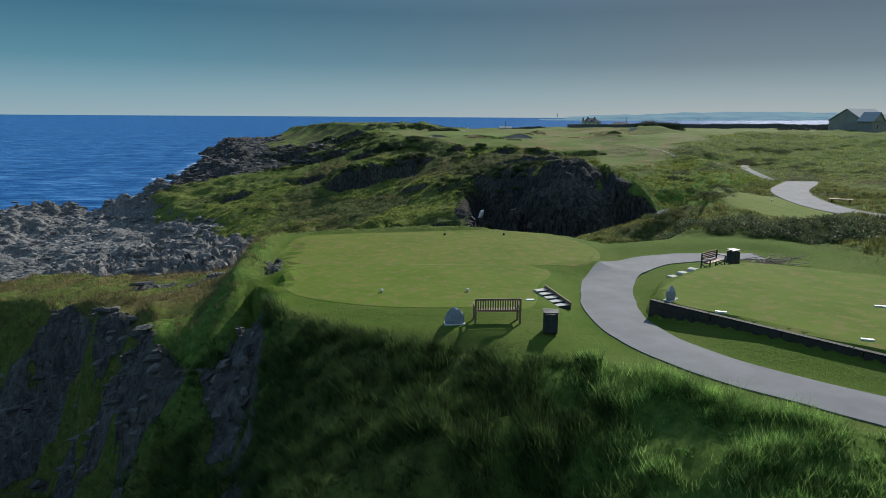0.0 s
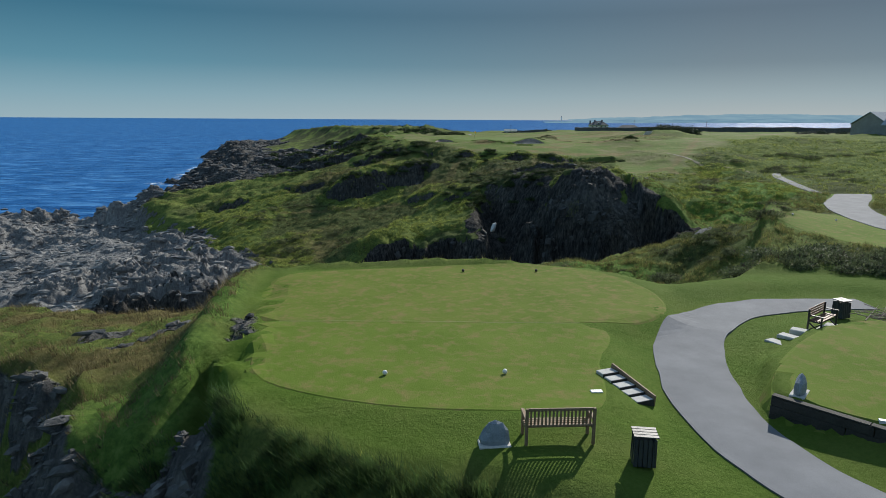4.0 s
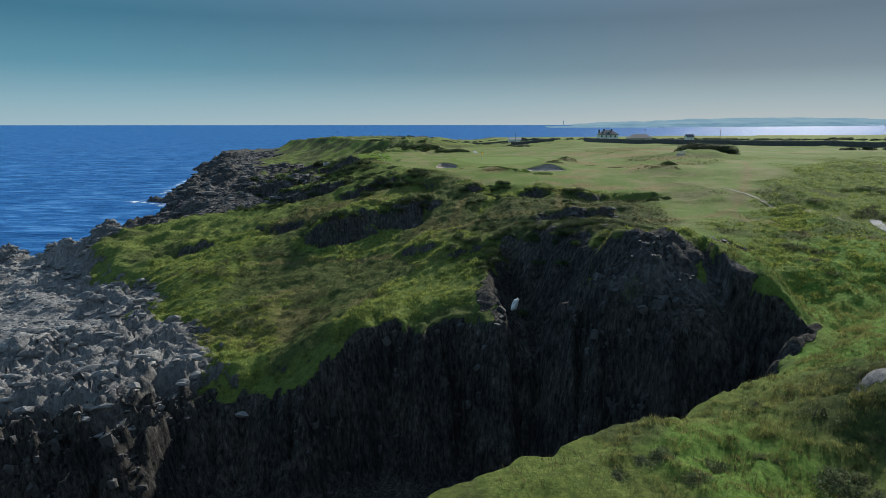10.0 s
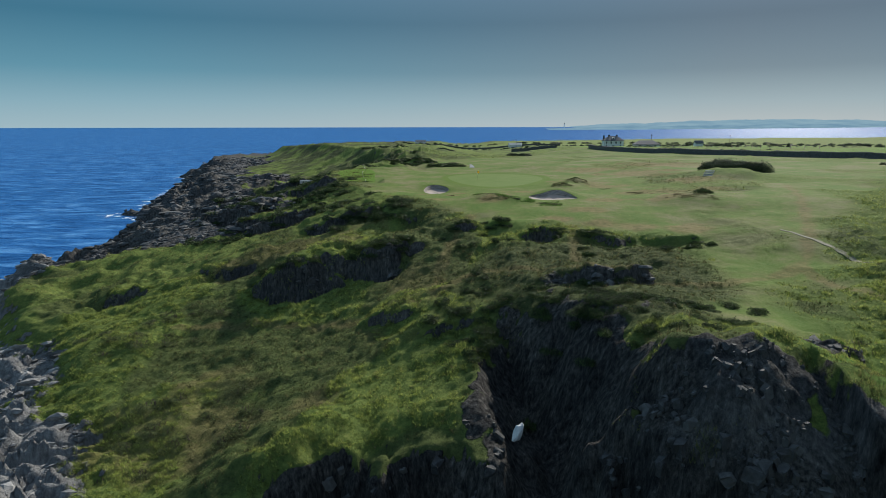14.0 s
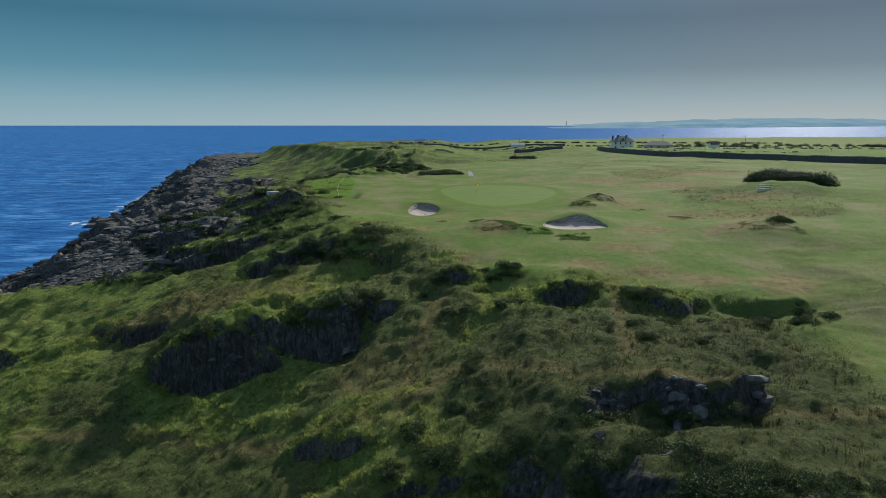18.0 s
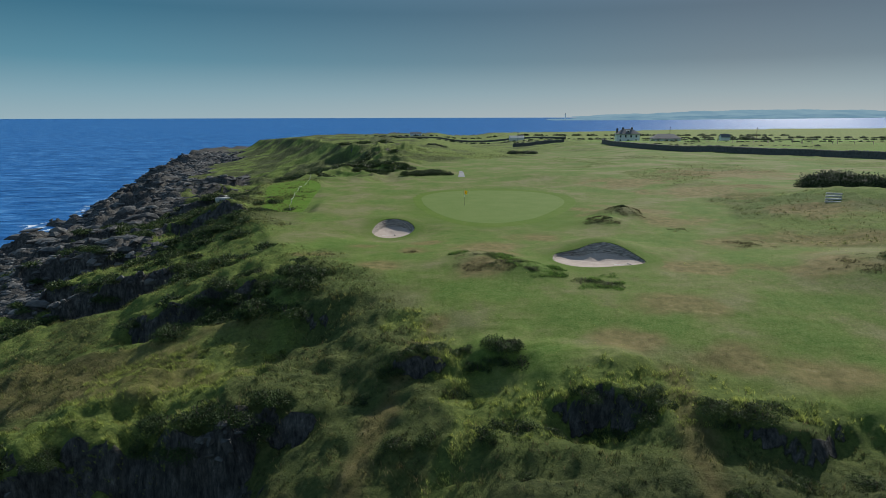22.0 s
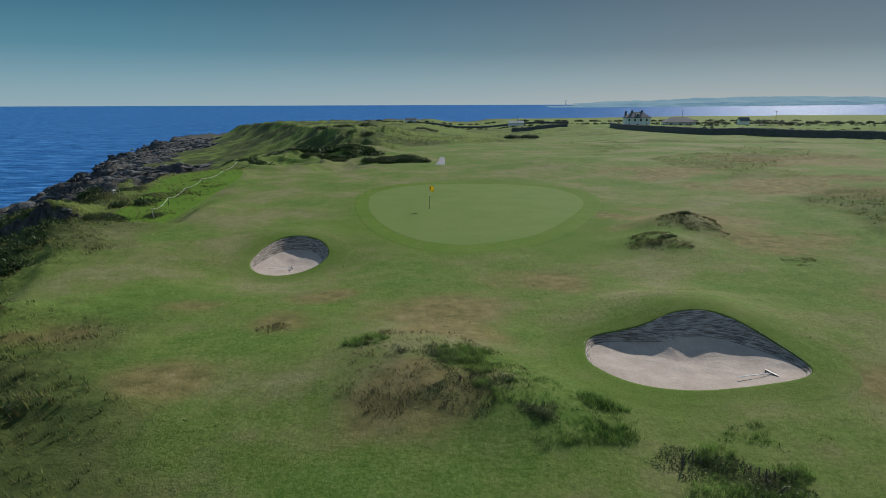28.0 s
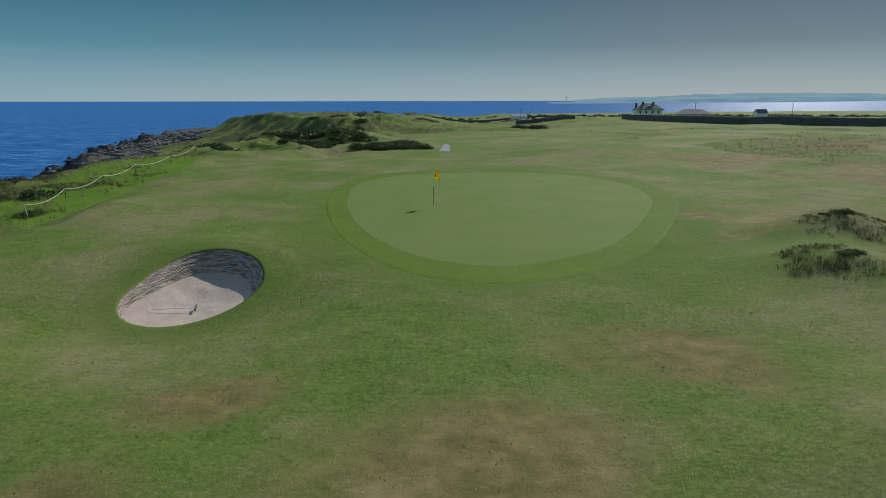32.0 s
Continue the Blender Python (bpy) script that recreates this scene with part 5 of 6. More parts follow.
# ---- far buildings, walls and coast ----
def hip_roof(w, d, z0, h, over=0.4, ridge=None):
    bm = bmesh.new()
    a, b2 = w / 2 + over, d / 2 + over
    rl = (ridge if ridge is not None else max(w - d, 0.2)) / 2
    v = [bm.verts.new(p) for p in ((-a, -b2, z0), (a, -b2, z0), (a, b2, z0), (-a, b2, z0), (-rl, 0, z0 + h), (rl, 0, z0 + h), (-a, -b2, z0 - 0.2), (a, -b2, z0 - 0.2), (a, b2, z0 - 0.2), (-a, b2, z0 - 0.2))]
    for f in ((0, 1, 5, 4), (1, 2, 5), (2, 3, 4, 5), (3, 0, 4), (0, 6, 7, 1), (1, 7, 8, 2), (2, 8, 9, 3), (3, 9, 6, 0), (9, 8, 7, 6)):
        bm.faces.new([v[i] for i in f])
    return bm


def gable_roof(w, d, z0, h, over=0.3):
    bm = bmesh.new()
    a, b2 = w / 2 + over, d / 2 + over
    pts = [(-a, -b2, z0), (a, -b2, z0), (a, b2, z0), (-a, b2, z0), (-a, 0, z0 + h), (a, 0, z0 + h)]
    v = [bm.verts.new(p) for p in pts] + [bm.verts.new((p[0], p[1], p[2] - 0.2)) for p in pts]
    for f in ((0, 1, 5, 4), (2, 3, 4, 5), (7, 6, 10, 11), (9, 8, 11, 10), (0, 6, 7, 1), (2, 8, 9, 3), (0, 4, 10, 6), (3, 9, 10, 4), (1, 7, 11, 5), (2, 5, 11, 8)):
        bm.faces.new([v[i] for i in f])
    return bm


def gable_fill(w, d, z0, h):
    """Solid gable ends under a pitched roof."""
    bm = bmesh.new()
    a, b2 = w / 2 - 0.02, d / 2 - 0.05
    v = [bm.verts.new(p) for p in ((-a, -b2, z0 - 0.1), (a, -b2, z0 - 0.1), (a, b2, z0 - 0.1), (-a, b2, z0 - 0.1), (-a, 0, z0 + h - 0.3), (a, 0, z0 + h - 0.3))]
    for f in ((0, 1, 5, 4), (2, 3, 4, 5), (0, 4, 3), (1, 2, 5), (3, 2, 1, 0)):
        bm.faces.new([v[i] for i in f])
    return bm


def window(parent, x, y, z, w, h):
    f = part("window", boxed(x - w / 2 - 0.08, x + w / 2 + 0.08, y - 0.06, y + 0.02, z - 0.08, z + h + 0.08, 0.0), WHITE, parent)
    part("pane", boxed(x - w / 2, x + w / 2, y - 0.09, y - 0.05, z, z + h, 0.0), GLASS, f)


hz = turf1(117, 478)
house = thing("white_house", pose(116.6, 478, hz - 1.4, 0, 0, -6), "white rendered two-storey house with a slate hipped roof and chimneys", "house")
part("wall", boxed(-6.6, 6.6, -4.5, 4.5, 0, 5.4, 0.0), RENDER, house)
roof = part("roof", hip_roof(13.2, 9, 5.4, 3.0, 0.5, 5.5), SLATE, house)
for x in (-6.0, 2.6, -2.6):
    part("chimney", boxed(x - 0.5, x + 0.5, -0.4, 0.4, 6.0 if abs(x) > 5 else 7.6, 8.7 if abs(x) > 5 else 9.2, 0.0), SLATE, roof)
dm = part("dormer", boxed(-0.9, 0.9, -3.4, -1.2, 6.2, 7.4, 0.0), RENDER, roof, "white dormer")
part("dormer_window", boxed(-0.6, 0.6, -3.46, -3.38, 6.4, 7.2, 0.0), GLASS, dm)
for x in (-4.6, -1.6, 1.6, 4.6):
    for z in (0.9, 3.4):
        if not (z < 1 and abs(x) < 2):
            window(house, x, -4.52, z, 0.9, 1.3)
part("door", boxed(-0.6, 0.6, -4.6, -4.5, 0, 2.1, 0.0), IRON, house)
low = thing("bungalow", pose(137, 470, turf1(137, 470) - 1.0, 0, 0, -4), "low grey bungalow with a dark hipped roof", "house")
part("wall", boxed(-8, 8, -4, 4, 0, 2.6, 0.0), RENDER, low)
part("roof", hip_roof(16, 8, 2.6, 2.6, 0.5, 9), SLATE, low)
for x in (-5, 0, 5):
    window(low, x, -4.02, 0.9, 1.2, 1.1)

bzz = 3.6
PALE_SLATE = simple("pale_slate_roof", [(0.3, (0.26, 0.29, 0.33)), (0.7, (0.38, 0.41, 0.45))], 1.5, 0.55, 0.3, 0.05, fine=5)
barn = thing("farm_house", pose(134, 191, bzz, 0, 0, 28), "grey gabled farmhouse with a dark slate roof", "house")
part("wall", boxed(-7.5, 7.5, -5.2, 5.2, -4, 3.4, 0.0), BLOCKWORK, barn)
rf = part("roof", gable_roof(15, 10.4, 3.4, 3.6), PALE_SLATE, barn)
wg = part("gable_wing", boxed(-8.6, -2.6, -8.4, -4.6, -4, 3.2, 0.0), BLOCKWORK, barn)
bm = gable_roof(4.4, 6.4, 3.2, 2.7)
bmesh.ops.rotate(bm, verts=bm.verts, cent=(0, 0, 0), matrix=Matrix.Rotation(math.pi / 2, 3, "Z"))
bmesh.ops.translate(bm, verts=bm.verts, vec=(-5.6, -6.6, 0))
part("wing_roof", bm, PALE_SLATE, barn)
part("gable_wall", gable_fill(15, 10.4, 3.4, 3.6), BLOCKWORK, barn)
bm = gable_fill(4.4, 6.4, 3.2, 2.7)
bmesh.ops.rotate(bm, verts=bm.verts, cent=(0, 0, 0), matrix=Matrix.Rotation(math.pi / 2, 3, "Z"))
bmesh.ops.translate(bm, verts=bm.verts, vec=(-5.6, -6.6, 0))
part("wing_gable", bm, BLOCKWORK, barn)
part("skylight", boxed(3.0, 4.1, -3.3, -2.5, 5.2, 5.6, 0.0), WHITE, rf, "pale skylight")
window(barn, 1.4, -5.22, 0.4, 3.2, 1.4)
window(barn, -5.6, -8.42, 0.8, 0.9, 1.3)


def stone_wall(line, top, label, thick=0.6):
    """Dry-stone wall following the ground, of uneven coping stones."""
    c = curved(line, 10)
    root = thing("stone_wall", pose(c[0][0], c[0][1], turf1(*c[0])), label, "wall")
    d = np.gradient(c, axis=0)
    d /= np.linalg.norm(d, axis=1)[:, None]
    nrm = np.stack([d[:, 1], -d[:, 0]], 1)
    z = turf_height(c[:, 0], c[:, 1])
    tp = top + 0.10 * fbm(c[:, 0], c[:, 1], 2.5, 3, 3)
    rows = [(c - nrm * thick / 2, z - 1.5), (c - nrm * thick / 2.4, z + tp), (c, z + tp + 0.12), (c + nrm * thick / 2.4, z + tp), (c + nrm * thick / 2, z - 1.5)]
    V = np.stack([np.concatenate([p, q[:, None]], 1) for p, q in rows], 1) - np.array([c[0][0], c[0][1], turf1(*c[0])])
    part_mesh("masonry", mesh_from("masonry", V.reshape(-1, 3), grid_faces(5, len(c)), FIELDSTONE, False), root)
    rnd2 = random.Random(8)
    vs, fs = [], []
    ico = boulder(1, 1, 1, 2.0, 1, 0.3)
    iv = np.array([v.co[:] for v in ico.verts])
    iff = np.array([[v.index for v in f.verts] for f in ico.faces])
    ico.free()
    seg = np.linalg.norm(np.diff(c, axis=0), axis=1)
    cum = np.concatenate([[0], np.cumsum(seg)])
    k = 0
    for s in np.arange(0, cum[-1], 0.9):
        p = [np.interp(s, cum, V[:, 2, a]) for a in range(3)]
        sc = np.array([rnd2.uniform(0.3, 0.55), rnd2.uniform(0.25, 0.4), rnd2.uniform(0.15, 0.35)])
        vs.append(iv * sc + np.array(p))
        fs.append(iff + k * len(iv))
        k += 1
    part_mesh("coping", mesh_from("coping", np.concatenate(vs), np.concatenate(fs), FIELDSTONE, False), root, "uneven dark coping stones")
    return root


stone_wall([(94, 440), (86, 412), (84, 370), (87, 334), (96, 313), (105, 298), (113, 280), (124, 262), (144, 238), (165, 215), (192, 200)], 1.8, "long dark dry-stone boundary wall across the links")
stone_wall([(48, 480), (58, 478), (70, 476), (78, 474)], 1.9, "short dark dry-stone wall at the far fairway")
stone_wall([(-120, 660), (-60, 700), (0, 720), (60, 700), (110, 640)], 1.4, "far dark field wall above the sea")

# lighthouse and far shore
lh = thing("lighthouse", pose(728, 3960, 4), "distant lighthouse tower on the far headland", "lighthouse")
part("tower", tube(3.2, 2.2, 26, 14), RENDER, lh, "pale banded tower")
part("lantern", tube(2.0, 1.6, 5, 12, pose(0, 0, 26)), IRON, lh)


def far_hills(name, x0, x1, y, base, peaks, mat, label):
    xx = np.linspace(x0, x1, 260)
    u = (xx - x0) / (x1 - x0)
    top = np.interp(u, np.linspace(0, 1, len(peaks)), peaks) + 3.0 * fbm(xx, xx * 0, 160, 4, 71) + 1.2 * fbm(xx, xx * 0, 30, 3, 72)
    top = np.maximum(top, base + 0.5)
    rows = []
    for k, (dy, f) in enumerate(((-60, 0.0), (-20, 0.25), (90, 0.62), (190, 0.9), (260, 1.0), (330, 0.8))):
        rows.append(np.stack([xx, np.full_like(xx, y + dy), base - 4 + (top - base + 4) * f], 1))
    V = np.array(rows)
    return tagged(new(name, mesh_from(name, V.reshape(-1, 3), grid_faces(len(xx), len(rows)), mat)), label, "hills", kind="structure")


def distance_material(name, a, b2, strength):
    """A far shore backdrop that glows; sea haze is painted into its colour."""
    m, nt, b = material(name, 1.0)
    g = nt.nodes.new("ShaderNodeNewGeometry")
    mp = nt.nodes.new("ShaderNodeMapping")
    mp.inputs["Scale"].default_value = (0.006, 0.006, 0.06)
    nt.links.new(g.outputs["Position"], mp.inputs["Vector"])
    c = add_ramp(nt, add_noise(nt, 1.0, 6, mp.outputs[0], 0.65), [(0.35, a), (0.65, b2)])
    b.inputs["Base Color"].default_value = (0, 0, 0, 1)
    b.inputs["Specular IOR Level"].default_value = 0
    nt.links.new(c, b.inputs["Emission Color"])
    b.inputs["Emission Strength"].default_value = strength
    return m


FAR_A = distance_material("far_shore_glow", (0.125, 0.235, 0.33), (0.215, 0.345, 0.42), 1.0)
FAR_B = distance_material("far_hill_glow", (0.165, 0.285, 0.375), (0.22, 0.345, 0.42), 1.0)
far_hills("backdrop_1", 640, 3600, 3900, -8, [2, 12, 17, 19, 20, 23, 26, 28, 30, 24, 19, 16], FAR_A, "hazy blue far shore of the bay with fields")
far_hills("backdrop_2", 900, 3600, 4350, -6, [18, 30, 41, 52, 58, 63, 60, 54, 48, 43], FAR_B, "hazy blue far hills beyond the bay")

# telegraph poles
for x, y in ((150, 500), (215, 520), (172, 230), (250, 250), (60, 560)):
    p = thing("telegraph_pole", pose(x, y, turf1(x, y)), "dark wooden telegraph pole in the fields", "pole", "telegraph poles")
    part("pole", tube(0.16, 0.11, 8.5, 8), BARK, p)
    part("crossarm", boxed(-0.9, 0.9, -0.06, 0.06, 7.6, 7.75, 0.0), BARK, p)
# field fence posts by the boundary wall
post_me = None
for k in range(26):
    x = 118 + 3.4 * k
    y = 440 - 2.0 * k + 6 * math.sin(k * 1.7)
    f = thing("fence_post", pose(x, y, turf1(x, y)), "weathered wooden field fence post", "post", "field fence posts")
    if post_me is None:
        post_me = part("post", boxed(-0.09, 0.09, -0.09, 0.09, -0.2, 1.5, 0.0), TWIG, f).data
    else:
        part_mesh("post", post_me, f)
# far white cottage and sheds
for x, y, w, d2, h2, lab in ((68, 640, 12, 6, 2.6, "far white shed with a pale roof"), (-30, 900, 14, 7, 3.2, "far white cottage above the sea"), (172, 470, 5, 4, 2.4, "small white van-sized shed in the yard")):
    q = thing("cottage", pose(x, y, turf1(x, y) - 0.2), lab, "house")
    part("wall", boxed(-w / 2, w / 2, -d2 / 2, d2 / 2, 0, h2, 0.0), RENDER, q)
    part("roof", gable_roof(w, d2, h2, 1.8), CONCRETE if x == 68 else SLATE, q)
    part("gable_wall", gable_fill(w, d2, h2, 1.8), RENDER, q)


# ---- vegetation and loose rock ----
rng = np.random.default_rng(7)


def slope_at(x, y):
    e = 0.4
    return np.stack([(turf_height(x + e, y) - turf_height(x - e, y)) / (2 * e), (turf_height(x, y + e) - turf_height(x, y - e)) / (2 * e)], -1)


def blades(x, y, z, height, width, lean, count):
    """Tufts of tapering blades as plain triangles; returns verts and faces."""
    n = len(x) * count
    bx, by, bz = (np.repeat(v, count) for v in (x, y, z))
    hh = np.repeat(height, count) * rng.uniform(0.55, 1.1, n)
    ww = np.repeat(width, count) * rng.uniform(0.7, 1.3, n)
    sp = np.repeat(height, count) * 0.26
    a = rng.uniform(0, 2 * math.pi, n)
    bx, by = bx + rng.normal(0, 1, n) * sp, by + rng.normal(0, 1, n) * sp
    wx, wy = np.cos(a) * ww / 2, np.sin(a) * ww / 2
    la = rng.uniform(0, 2 * math.pi, n)
    lx = np.cos(la) * hh * 0.45 + lean[0] * hh
    ly = np.sin(la) * hh * 0.45 + lean[1] * hh
    v0 = np.stack([bx - wx, by - wy, bz - 0.04], 1)
    v1 = np.stack([bx + wx, by + wy, bz - 0.04], 1)
    v2 = np.stack([bx + lx, by + ly, bz + hh], 1)
    return np.stack([v0, v1, v2], 1).reshape(-1, 3), np.arange(3 * n).reshape(-1, 3)


def grass(name, box4, number, mat, keep, size, width, lean, count, label, jitter=0.5):
    x = rng.uniform(box4[0], box4[1], number)
    y = rng.uniform(box4[2], box4[3], number)
    z, rk, sh, mo = base_height(x, y)
    g = signed(x, y, GORGE)
    ok = keep(x, y, z, rk, sh, mo) & (g < -0.3)
    for o in (BUNKER_L, BUNKER_R):
        ok &= signed(x, y, o) < -0.3
    clump = fbm(x, y, 0.9, 3, 101)
    ok &= rng.uniform(0, 1, number) < 0.15 + 0.85 * smooth(-0.45, 0.35, clump)
    x, y, z = x[ok], y[ok], z[ok]
    h = size * (1 + jitter * fbm(x, y, 2.4, 3, 103) + 0.55 * clump[ok]) * rng.uniform(0.7, 1.25, len(x))
    v, f = blades(x, y, z, np.maximum(h, 0.03), np.full(len(x), width), lean, count)
    return tagged(new(name, mesh_from(name, v, f, mat, False)), label, "grass", kind="stuff")


def off_paths(x, y):
    a, _ = segdist(x, y, WAY_1, False)
    b, _ = segdist(x, y, WAY_2, False)
    return (a > 1.35) & (b > 2.0)


def is_bank(x, y, z, rk, sh, mo):
    return (mo < 0.15) & (signed(x, y, BANK) < 0.9) & (rk < 0.5) & off_paths(x, y)


def is_rough(x, y, z, rk, sh, mo):
    return (mo < 0.1) & (rng.uniform(0, 1, len(x)) > 1.6 * sh) & (rk < 0.55) & off_paths(x, y) & (z > SEA + 6)


def is_short(x, y, z, rk, sh, mo):
    return (mo < 0.2) & (sh > 0.45) & (rk < 0.5)


# bank grass in two tones: darker on the left, brighter on the right
grass("grass_bank_dark", (-12, 8, -6, 12), 42000, DARK_BANK, lambda *a: is_bank(*a) & (a[0] + 1.2 * fbm(a[0], a[1], 2.5, 3, 112) < 5.2 + 0.35 * a[1]), 0.34, 0.022, (-0.35, -0.45), 9, "darker green long grass on the left part of the bank")
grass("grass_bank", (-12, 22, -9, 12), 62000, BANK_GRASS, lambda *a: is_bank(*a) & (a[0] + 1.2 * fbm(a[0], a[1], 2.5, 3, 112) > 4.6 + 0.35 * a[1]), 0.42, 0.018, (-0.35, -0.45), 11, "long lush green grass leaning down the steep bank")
grass("grass_verge", (-10, 34, -4, 34), 9000, ROUGH, lambda x, y, z, rk, sh, mo: (mo < 0.3) & (signed(x, y, BANK) > 0) & off_paths(x, y) & (rk < 0.5), 0.12, 0.02, (-0.1, -0.1), 5, "short unmown grass beside the tees")
grass("grass_dry", (-34, -6, 8, 40), 16000, DRY, is_rough, 0.26, 0.022, (-0.2, -0.2), 5, "dry straw-coloured grass on the cliff shoulder")
grass("grass_knoll", (8, 46, 22, 75), 60000, KNOLL, is_rough, 0.24, 0.026, (-0.2, -0.3), 6, "tussocky rough grass on the knoll and gully")
grass("grass_knoll_dry", (0, 40, 28, 66), 9000, DRY, is_rough, 0.30, 0.024, (-0.2, -0.3), 4, "dry bent grass among the rough")
grass("grass_slope", (-50, 48, 74, 132), 190000, ROUGH, lambda *a: is_rough(*a) & (heath_at(a[0], a[1]) < 0.35), 0.20, 0.034, (-0.25, -0.3), 6, "rough tussocky grass on the headland slope")
grass("grass_heath", (-50, 48, 72, 215), 130000, HEATH_GRASS, lambda *a: is_rough(*a) & (heath_at(a[0], a[1]) > 0.3), 0.18, 0.036, (-0.25, -0.3), 6, "dark heathy rough on the headland")
grass("grass_slope_dry", (-40, 46, 74, 140), 14000, DRY, is_rough, 0.26, 0.026, (-0.25, -0.3), 4, "dry stalks scattered in the rough grass")
grass("grass_dunes", (-70, 60, 130, 215), 80000, KNOLL, is_rough, 0.20, 0.042, (-0.25, -0.3), 5, "rough grass on the dune edge above the sea")
grass("grass_far", (-110, 110, 212, 330), 42000, KNOLL, is_rough, 0.24, 0.05, (-0.25, -0.3), 4, "rough grass beyond the green")
grass("grass_links", (-16, 50, 118, 172), 36000, ROUGH, is_short, 0.045, 0.016, (-0.2, -0.3), 4, "short wiry links turf")
grass("grass_field", (40, 90, 60, 150), 30000, ROUGH, is_rough, 0.20, 0.045, (-0.25, -0.3), 5, "rough grass beside the fairway")


def on_spots(spots):
    def keep(x, y, z, rk, sh, mo):
        ok = np.zeros(len(x), bool)
        for sx, sy, sr in spots:
            ok |= np.hypot(x - sx, y - sy) + 0.45 * sr * fbm(x, y, 2.2, 3, 111) < sr
        return ok
    return keep


grass("grass_tussock", (4, 24, 133, 152), 60000, LUSH, on_spots([(13.3, 139.6, 1.3), (14.6, 138.2, 1.6), (18.4, 136.0, 1.9), (7.4, 143.9, 0.8), (11.6, 141.9, 1.0), (-2, 142, 1.5)]), 0.17, 0.014, (-0.25, -0.3), 8, "bright green tussocks among the short turf")
grass("grass_tussock_dry", (0, 45, 132, 171), 170000, BROWN, on_spots([(9.2, 142.3, 2.6), (11.6, 140.6, 2.3), (8.6, 139.8, 1.6), (3.3, 146.6, 0.7), (28.2, 167.5, 2.6), (25, 162, 2.0), (40.5, 136.5, 3.2), (32, 158, 1.6), (36, 150, 2.2)]), 0.11, 0.013, (-0.25, -0.3), 5, "brown wiry tussocks on low hummocks")


def leaves(centre, radii, number, size, seed, flat=0.35):
    """Leaf clump: small triangles through an uneven dome."""
    r = np.random.default_rng(seed)
    d = r.normal(0, 1, (number, 3))
    d /= np.linalg.norm(d, axis=1)[:, None]
    d[:, 2] = np.abs(d[:, 2]) * 1.0 - 0.15
    lump = 1 + 0.35 * fbm(d[:, 0] * 2 + seed, d[:, 1] * 2 + d[:, 2], 0.55, 3, seed)
    rad = (r.uniform(0.55, 1.0, number) ** 0.4) * lump
    p = d * rad[:, None] * np.array(radii) + np.array(centre)
    p[:, 2] = np.maximum(p[:, 2], -0.1)
    u = r.normal(0, 1, (number, 3))
    u /= np.linalg.norm(u, axis=1)[:, None]
    w = np.cross(u, d + 0.3 * r.normal(0, 1, (number, 3)))
    w /= np.linalg.norm(w, axis=1)[:, None] + 1e-6
    s = size * r.uniform(0.6, 1.4, (number, 1))
    tri = np.stack([p - w * s * flat, p + w * s * flat, p + u * s + d * s * 0.6], 1)
    return tri.reshape(-1, 3)


def shrub_mesh(name, mat, seed, blobs, leaf, each, spread, tall):
    r = random.Random(seed)
    vs = []
    for k in range(blobs):
        a, q = r.uniform(0, 6.28), spread * math.sqrt(r.uniform(0, 1))
        s = r.uniform(0.45, 0.8)
        vs.append(leaves((q * math.cos(a), q * math.sin(a), 0.05), (s, s, tall * r.uniform(0.7, 1.2) * (1 - 0.4 * q / max(spread, 0.1))), each, leaf, seed * 31 + k))
    v = np.concatenate(vs)
    return mesh_from(name, v, np.arange(len(v)).reshape(-1, 3), mat, False)


def stem_mesh(seed, spread, tall):
    bm = bmesh.new()
    r = random.Random(seed)
    for k in range(6):
        m2 = pose(r.uniform(-spread, spread) * 0.5, r.uniform(-spread, spread) * 0.5, -0.1, r.uniform(-30, 30), r.uniform(-30, 30), 0)
        q = bmesh.new()
        bmesh.ops.create_cone(q, cap_ends=False, segments=5, radius1=0.05, radius2=0.02, depth=tall)
        bmesh.ops.translate(q, verts=q.verts, vec=(0, 0, tall / 2))
        bmesh.ops.transform(q, matrix=m2, verts=q.verts)
        tmp = bpy.data.meshes.new("stem_tmp")
        q.to_mesh(tmp)
        q.free()
        bm.from_mesh(tmp)
        bpy.data.meshes.remove(tmp)
    me = bpy.data.meshes.new("woody_stem")
    bm.to_mesh(me)
    bm.free()
    me.materials.append(BARK)
    return me


GORSE_MESHES = [shrub_mesh("foliage", GORSE, 11 + k, 10, 0.075, 380, 0.9, 0.66) for k in range(4)]
HEATH_MESHES = [shrub_mesh("foliage", HEATH, 31 + k, 9, 0.06, 290, 1.0, 0.36) for k in range(3)]
SCRUB_MESHES = [shrub_mesh("foliage", SCRUB, 91 + k, 9, 0.085, 260, 0.8, 0.6) for k in range(3)]
FAR_GORSE_MESHES = [shrub_mesh("foliage", GORSE, 71 + k, 10, 0.16, 105, 0.9, 0.66) for k in range(3)]
HEDGE_MESHES = [shrub_mesh("foliage", HEDGE, 51 + k, 9, 0.15, 140, 1.1, 1.1) for k in range(3)]
THICKET_MESHES = [shrub_mesh("foliage", HEDGE, 61 + k, 12, 0.07, 420, 1.1, 0.95) for k in range(3)]
STEMS = [stem_mesh(5 + k, 0.9, 0.55) for k in range(2)]


